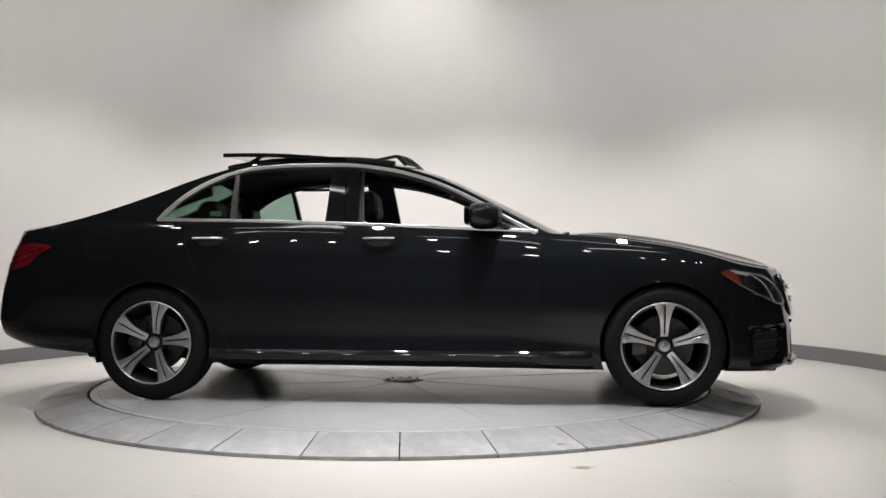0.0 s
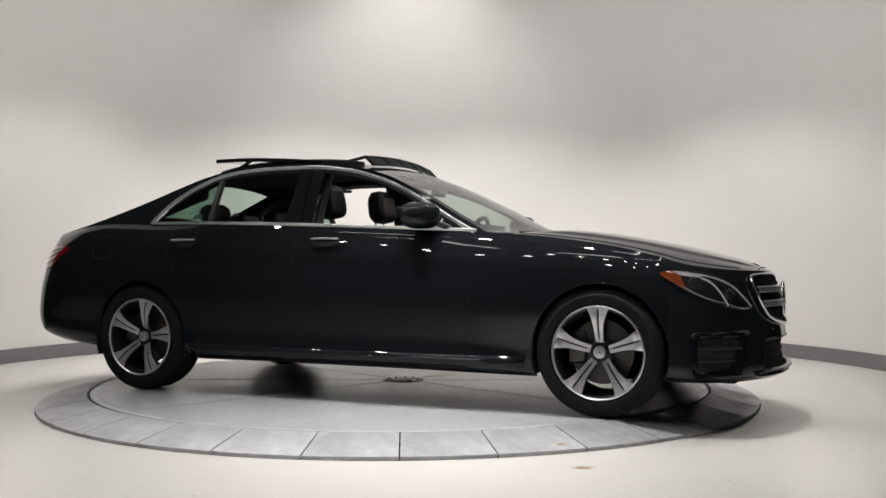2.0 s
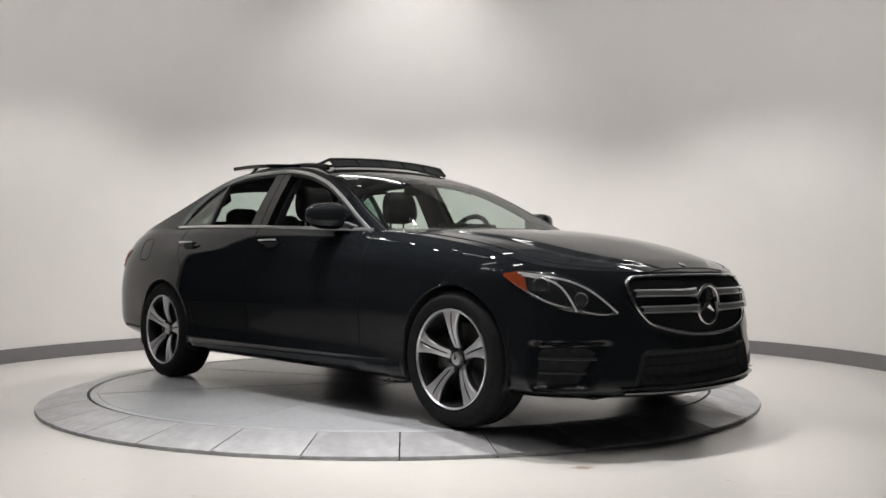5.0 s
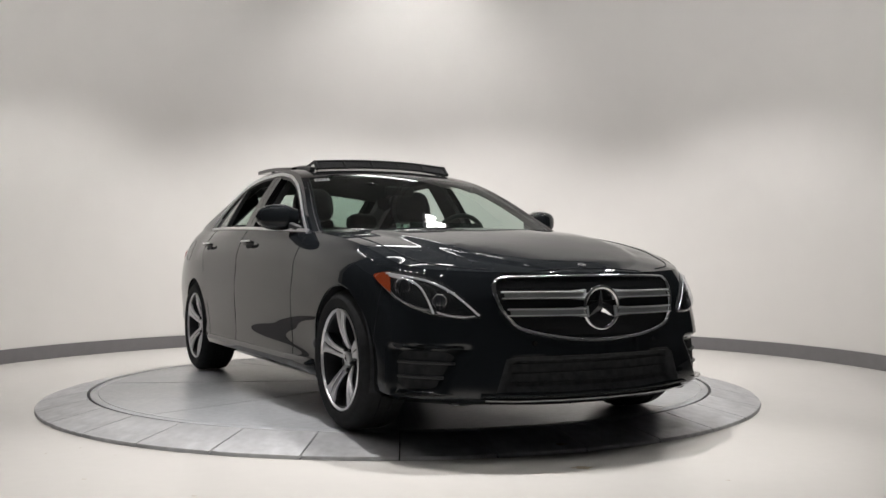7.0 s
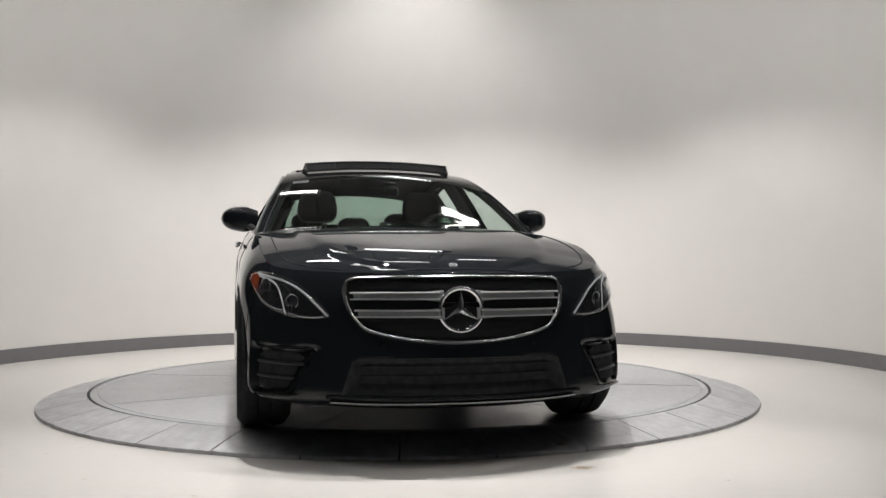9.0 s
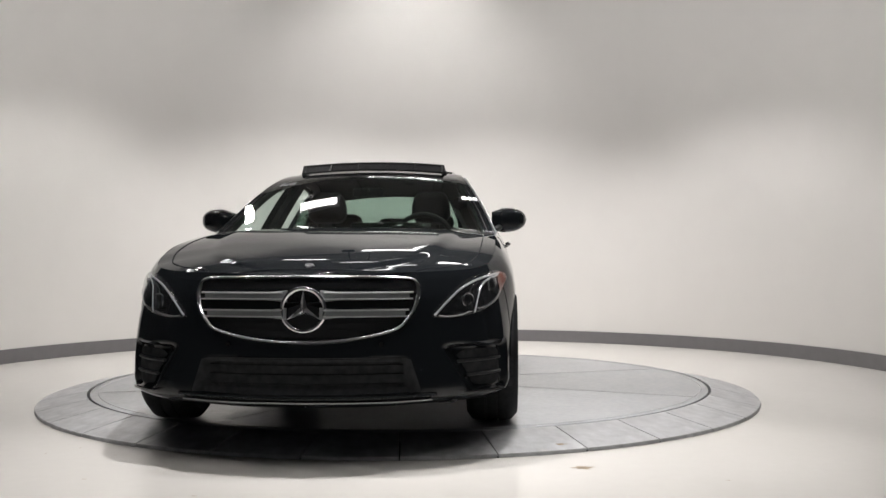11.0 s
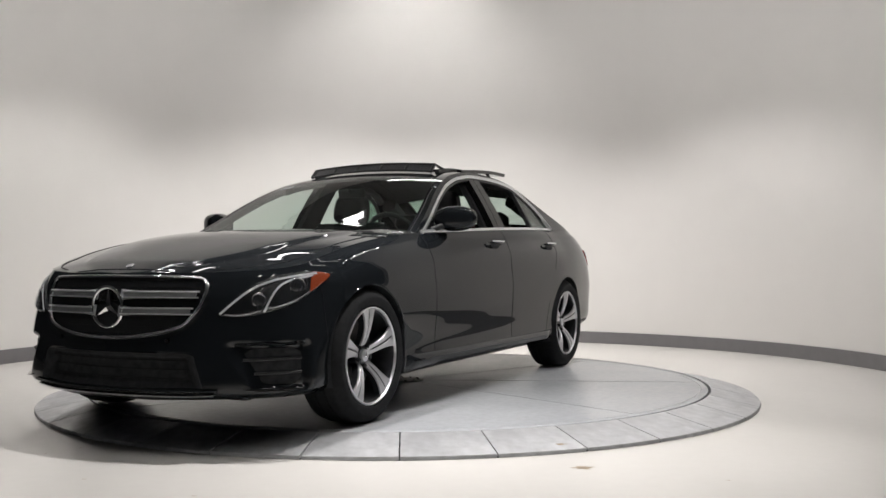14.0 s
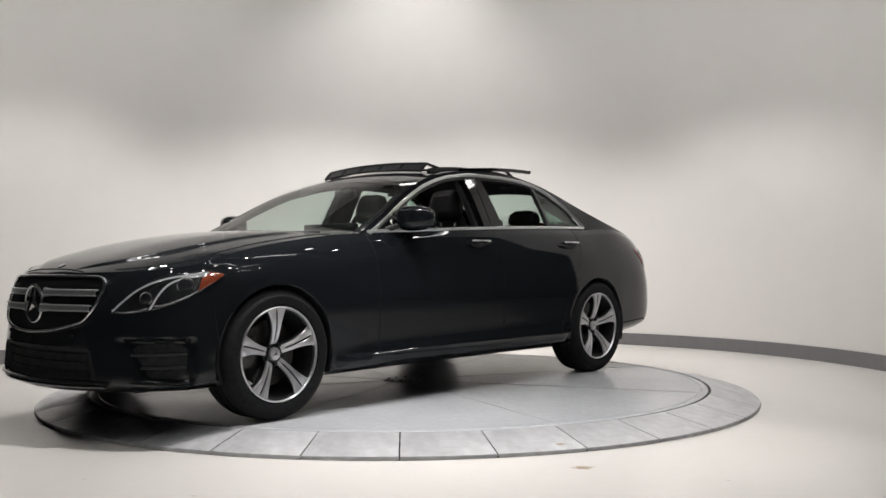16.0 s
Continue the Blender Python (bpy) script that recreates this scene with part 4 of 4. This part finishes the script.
for sg in (1, -1):
    tube("lift_arm", [(-1.05, sg * .47, 1.40), (-1.0, sg * .47, 1.43), (-.93, sg * .47, 1.468)], .012, M_BLACK, panel, sides=6)
    tube("guide_rail", [top_point(x, sg * .80, .004) for x in np.linspace(-1.15, -.1, 20)], .018, M_BLACK, car, "black sunroof rail", sides=6)

# wind deflector with net in its frame
DX, DW = -.075, .47


def defl(y, k, dx=0.0):
    """k = 0 foot, 1 top bar."""
    b = 1 - (y / DW) ** 2
    return Vector((-.035 + .03 * b + dx + (DX + .02) * k, y, (1.398 + .022 * b) * (1 - k) + (1.452 + .018 * b) * k))


ys = np.linspace(-DW, DW, 31)
d = put("wind_deflector", [defl(y, k) + Vector((0, 0, 0)) for y in ys for k in (.1, .5, .95)], grid_faces(31, 3), M_MESH, car, "raised black wind deflector with net")
tube("top_bar", [defl(y, 1) for y in ys], .0085, M_BLACK, d, sides=8)
tube("foot_bar", [defl(y, .05) for y in ys], .0075, M_BLACK, d, sides=8)
for y in np.linspace(-DW, DW, 6):
    tube("upright", [defl(y, k, .004) for k in (0, .5, 1)], .0085 if abs(y) < .4 else .012, M_BLACK, d, sides=6)
for sg in (1, -1):
    tube("side_arm", [defl(sg * DW, 1), Vector((-.20, sg * .475, 1.43)), Vector((-.36, sg * .475, 1.405))], .010, M_BLACK, d, sides=6)


# ---- mirrors ----
def make_mirror(sg):
    V = []
    n, m = 22, 24
    for i in range(n):
        t = i / (n - 1)
        y = .80 + .215 * t
        k = math.sqrt(max(0.0, 1 - max(0, (t - .35) / .65) ** 2.6)) * (0.72 + .28 * min(1, t / .3))
        h = .075 * max(k, .02)
        dpt = .115 * max(k, .02) * (1 - .15 * t)
        cx, cz = .475 - .045 * t, 1.058 + .008 * t - .004
        for j in range(m):
            a = 2 * math.pi * j / m
            ca, sa = math.cos(a), math.sin(a)
            ex = math.copysign(abs(ca) ** .72, ca) * dpt * (1.05 if ca > 0 else .62)
            ez = math.copysign(abs(sa) ** .60, sa) * h
            V.append((cx + ex, sg * y, cz + ez))
    F = grid_faces(n, m, False, True) + [tuple(range(m)), tuple((n - 1) * m + q for q in range(m))]
    h = put("door_mirror", V, F, M_PAINT, car, "gloss black door mirror")
    tube("foot", [(.62, sg * .80, .985), (.59, sg * .83, 1.0), (.54, sg * .86, 1.02)], .018, M_BLACK, h, sides=8)
    tube("indicator_strip", [(.535 - .10 * t * t, sg * (.83 + .18 * t), 1.064 - .006 * t) for t in np.linspace(.1, .93, 14)], .006, M_GLOSS, h, sides=6)
    V = []
    for i in range(10):
        for j in range(8):
            u, v = -1 + 2 * i / 9, -1 + 2 * j / 7
            V.append((.398 - .03 * (u + 1) / 2, sg * (.905 + .082 * u * math.sqrt(1 - .35 * v * v)), 1.06 + .052 * v * math.sqrt(1 - .35 * u * u)))
    put("mirror_glass", V, grid_faces(10, 8), M_CHROME, h, "mirror glass")


make_mirror(1)
make_mirror(-1)


# ---- cabin ----
def seat(name, x, y, w, z_top, head_z, rear=False):
    s = new(name)
    s.parent = car
    s["label"] = "black leather seat with headrest"

    def bow(c):
        f = c.y / (w / 2)
        return (c.x + .03 * abs(f) ** 2.5, c.y * (1 - .16 * max(0, c.z / .35) ** 2), c.z)
    block("backrest", (.12, w, .66), (x, y, z_top - .33), M_LEATHER, s, .05, "black leather backrest", (0, -14, 0), 4, bow)
    block("cushion", (.50, w, .14), (x + .28, y, .55), M_LEATHER, s, .05, "", (0, -4, 0), 4)
    hw = .27 if not rear else .25

    def cap(c):
        return (c.x + .02 * (abs(c.y) / .13) ** 2, c.y * (1 - .18 * max(0, c.z / .1)), c.z)
    block("headrest", (.13, hw, .22 if not rear else .13), (x - .085, y, head_z), M_LEATHER, s, .06, "padded headrest", (0, -8, 0), 4, cap)
    for d in (-.06, .06):
        tube("headrest_post", [(x - .085, y + d, z_top - .06), (x - .10, y + d, head_z - .05)], .007, M_SATIN, s, sides=6)
    return s


for y in (.37, -.37):
    seat("front_seat", -.33, y, .52, 1.04, 1.19)
    seat("rear_seat", -1.22, y, .56, 1.03, 1.125, True)
seat("rear_seat", -1.24, 0, .24, 1.0, 1.09, True)
block("parcel_shelf", (.52, 1.30, .04), (-1.68, 0, 1.015), M_LEATHER, car, .01, "black parcel shelf")


def dash(c):
    return (c.x - .10 * (c.y / .7) ** 2, c.y, c.z + .012 * (1 - (c.y / .7) ** 2))


block("dashboard", (.52, 1.44, .16), (.70, 0, .895), M_LEATHER, car, .05, "black dashboard", (0, 4, 0), 4, dash)
block("dashboard_screen", (.03, .50, .11), (.50, .18, .99), M_GLOSS, car, .012, "dark wide display", (0, -10, 0))
block("door_card", (2.1, .05, .30), (-.3, .80, .83), M_LEATHER, car, .02, "black door lining")
block("door_card", (2.1, .05, .30), (-.3, -.80, .83), M_LEATHER, car, .02, "black door lining")
sw = new("steering_wheel")
sw.parent = car
sw.matrix_basis = pose(.30, .37, .93, 0, -66, 0)
tube("wheel_rim", [(.185 * math.cos(a), .185 * math.sin(a), 0) for a in np.linspace(0, 2 * math.pi, 48, endpoint=False)], .016, M_LEATHER, sw, closed=True, sides=10)
block("airbag_pad", (.13, .16, .05), (0, 0, .0), M_LEATHER, sw, .02)
for a in (90, 270, 180):
    tube("wheel_spoke", [(.06 * math.cos(radians(a)), .06 * math.sin(radians(a)), 0), (.18 * math.cos(radians(a)), .18 * math.sin(radians(a)), 0)], .013, M_SATIN, sw, sides=6)
block("inner_mirror", (.03, .20, .06), (.20, 0, 1.255), M_BLACK, car, .015, "black inside mirror", (0, 15, 0))
tube("inner_mirror_stem", [(.21, 0, 1.26), (.235, 0, 1.275), (.235, 0, 1.30)], .010, M_BLACK, car, sides=6)
# headlining and inner pillars
for x0, x1, f0, f1 in ((-1.37, HOLE_R - .01, -.9, .9), (HOLE_F + .01, HEADER - .01, -.9, .9), (HOLE_R, HOLE_F, .80, .97), (HOLE_R, HOLE_F, -.97, -.80)):
    build_top("headlining", x0, x1, 10, M_LINER, f0, f1, 13, -.022)
for sg in (1, -1):
    tube("inner_a_pillar", [top_point(x, sg * .955, -.03) for x in np.linspace(.12, .92, 16)], .028, M_BLACK, car, sides=6)
    tube("inner_c_pillar", [top_point(x, sg * .88, -.07) for x in np.linspace(-1.95, -1.25, 14)], .065, M_BLACK, car, sides=6)
    tube("inner_rail", [cs(x, DLO_TOP(x) + .0, -.05, sg) for x in np.linspace(-1.2, .1, 24)], .03, M_BLACK, car, sides=6)
    cab_patch("inner_b_pillar", [[(-.47, dlo_low(-.45)), (-.24, dlo_low(-.24))], [(-.46, 1.37), (-.28, 1.37)]], 5, 8, M_BLACK, -.055, .04, sg, "black inner door pillar trim")
    tube("grab_handle", [cs(x, 1.33, -.09, sg) for x in np.linspace(-.95, -.75, 6)], .010, M_BLACK, car, sides=6)
    tube("seat_belt", [cs(-.40, 1.30, -.06, sg), cs(-.40, 1.10, -.05, sg), cs(-.40, .9, -.05, sg)], .022, M_BLACK, car, sides=4, flat=.1)
# screen surround bands and stickers
build_top("screen_band", .13, .165, 5, M_GLOSS, -.93, .93, 33, -.004, "black screen edge band")
build_top("screen_band", -1.42, -1.36, 5, M_GLOSS, -.69, .69, 33, -.004, "black screen edge band")
build_top("sticker", .172, .222, 4, M_STICKER, -.88, -.73, 6, .0012, "small pale windscreen sticker")
for k in range(4):
    build_top("sticker_print", .182 + .009 * k, .185 + .009 * k, 2, M_INK, -.865, -.79 if k % 2 else -.75, 4, .0022)
for sg in (1, -1):
    cab_patch("glass_sticker", [[(-1.17, 1.075), (-1.10, 1.075)], [(-1.17, 1.105), (-1.10, 1.105)]], 3, 3, M_STICKER, -.0115, .0005, sg, "small white sticker")
# wipers
for y0, y1 in ((.60, -.02), (.05, -.58)):
    tube("wiper", [top_point(.955 - .02 * math.sin(t * 3), (y0 + (y1 - y0) * t) / .80, .006) for t in np.linspace(0, 1, 14)], .008, M_BLACK, car, sides=6)


# ---- wheels ----
def make_wheel():
    """A left wheel at its own hub; y points outward."""
    w = new("wheel")
    w["label"] = "five-spoke machined alloy wheel with black tyre"
    T, RW, HW = HUB_Z, 0.241, 0.118
    prof = [(RW - .004, -HW + .02), (RW + .012, -HW), (RW + .05, -HW - .006), (T - .025, -HW + .006), (T - .006, -HW + .022), (T, -.07), (T, -.035), (T - .007, -.033), (T - .007, -.026), (T, -.024), (T, .024),
            (T - .007, .026), (T - .007, .033), (T, .035), (T, .07), (T - .006, HW - .022), (T - .025, HW - .006), (RW + .055, HW + .006), (RW + .05, HW + .008), (RW + .012, HW), (RW - .004, HW - .02)]
    lathe("tyre", prof, M_RUBBER, w, 72, "black low-profile tyre")
    lathe("rim", [(RW, HW - .012), (RW + .002, HW - .004), (RW - .004, HW), (RW - .008, HW - .004), (RW - .010, HW - .012), (RW - .006, HW - .014)], M_ALLOY, w, 72, "polished alloy rim lip")
    lathe("rim_barrel", [(RW - .006, HW - .014), (RW - .017, HW - .02), (RW - .032, .0), (RW - .036, -HW + .01), (RW, -HW + .01)], M_DARKALLOY, w, 72, "dark rim barrel")
    lathe("brake_disc", [(.06, .012), (.165, .012), (.168, .009), (.168, -.012), (.06, -.012)], M_DISC, w, 48, "iron brake disc")
    lathe("hub", [(0.0, .06), (.05, .058), (.062, .05), (.066, .0), (.066, -.05)], M_DARKALLOY, w, 32)
    # caliper
    block("caliper", (.10, .06, .17), (.13, .0, .02), M_DISC, w, .015)
    # spokes: a pair of bright ribs with a dark groove between, widening to the rim
    for k in range(5):
        rot = Matrix.Rotation(radians(-90 + 72 * k), 4, "Y")

        def rib(name, lat, wid, y_in, y_out, material, depth=.03, r0=.05, r1=RW - .007):
            V = []
            n = 18
            for i in range(n):
                t = i / (n - 1)
                r = r0 + (r1 - r0) * t
                c, hw = lat(t), wid(t)
                y = y_in + (y_out - y_in) * (t ** 0.8) + 0.012 * math.sin(math.pi * t)
                for dx, dy in ((-1, -depth), (-1, -.003), (-.82, 0), (.82, 0), (1, -.003), (1, -depth)):
                    V.append(rot @ Vector((r, y + dy, c + hw * dx)))
            put(name, V, grid_faces(n, 6, False, True) + [tuple(range(6)), tuple((n - 1) * 6 + q for q in range(6))], material, w)
        body = lambda t: .0215 + .005 * t + .036 * t ** 3
        gap = lambda t: (.0036 + .0015 * t) * min(1, max(0, (t - .06) / .08)) * min(1, max(0, (.97 - t) / .05))
        rib("spoke", lambda t: 0.0, lambda t: body(t) - .001, .058, HW - .014, M_DARKALLOY, .04)
        for sg in (1, -1):
            rib("spoke_face", lambda t: sg * (gap(t) + body(t)) / 2, lambda t: (body(t) - gap(t)) / 2, .062, HW - .009, M_ALLOY, .012)
    # hub cap with a raised three-point emblem, five lug bolts
    lathe("hub_cap", [(0.0, .078), (.024, .078), (.030, .076), (.033, .070), (.033, .05)], M_ALLOY, w, 32, "silver centre cap")
    for k in range(3):
        a = radians(90 + 120 * k)
        d, s = Vector((math.cos(a), 0, math.sin(a))), Vector((-math.sin(a), 0, math.cos(a)))
        V = [d * .022 + Vector((0, .081, 0)), s * .004 + Vector((0, .079, 0)), -s * .004 + Vector((0, .079, 0)), Vector((0, .084, 0))]
        put("emblem_point", V, [(0, 1, 3), (0, 3, 2), (0, 2, 1), (1, 2, 3)], M_CHROME, w, smooth=False)
    for k in range(5):
        a = radians(54 + 72 * k)
        bm = bmesh.new()
        bmesh.ops.create_cone(bm, cap_ends=True, segments=6, radius1=.010, radius2=.009, depth=.02)
        bmesh.ops.transform(bm, matrix=pose(.052 * math.cos(a), .066, .052 * math.sin(a), 90), verts=bm.verts)
        part("lug_bolt", bm, M_DARKALLOY, w)
    return w


WHEEL_Y = 0.80
wheel = make_wheel()
wheel.parent = car
wheel.matrix_basis = pose(AXLE, WHEEL_Y, HUB_Z, 0, 4, 0)
for x, sg, spin in ((-AXLE, 1, 0), (AXLE, -1, 0), (-AXLE, -1, -12)):
    m = pose(x, sg * WHEEL_Y, HUB_Z) @ (pose(0, 0, 0, 0, 0, 180) if sg < 0 else Matrix()) @ pose(0, 0, 0, 0, spin, 0)
    copy_thing(wheel, m)

# wheel-arch liners and underbody
for ax in (AXLE, -AXLE):
    for sg in (1, -1):
        V = []
        n = 40
        for i in range(n):
            a = radians(-20 + 220 * i / (n - 1))
            for r, y in ((ARCH_R, .905), (ARCH_R + .0, .88), (ARCH_R + .008, .85), (ARCH_R + .01, .55), (.02, .55)):
                V.append((ax + r * math.cos(a), sg * y, HUB_Z + r * math.sin(a)))
        put("wheel_arch_liner", V, grid_faces(n, 5), M_MATTE, car, "black plastic arch liner")
block("floor_pan", (3.9, 1.08, .06), (-.1, 0, .235), M_MATTE, car, .02, "dark underbody")
block("floor_pan", (2.06, 1.70, .06), (0.0, 0, .245), M_MATTE, car, .02, "dark underbody")
block("engine_tray", (.75, 1.3, .05), (1.75, 0, .20), M_MATTE, car, .02)
block("rear_tray", (.75, 1.3, .08), (-2.05, 0, .34), M_MATTE, car, .02)

# ---- motion of disc and car ----
def motions():
    rows = []
    for t, a in TURN:
        rows.append((t, pose(0, 0, 0, 0, 0, a)))
    walk(disc, rows)
    walk(car, [(t, m @ pose(CAR_X, CAR_Y, 0.001)) for t, m in rows])


motions()
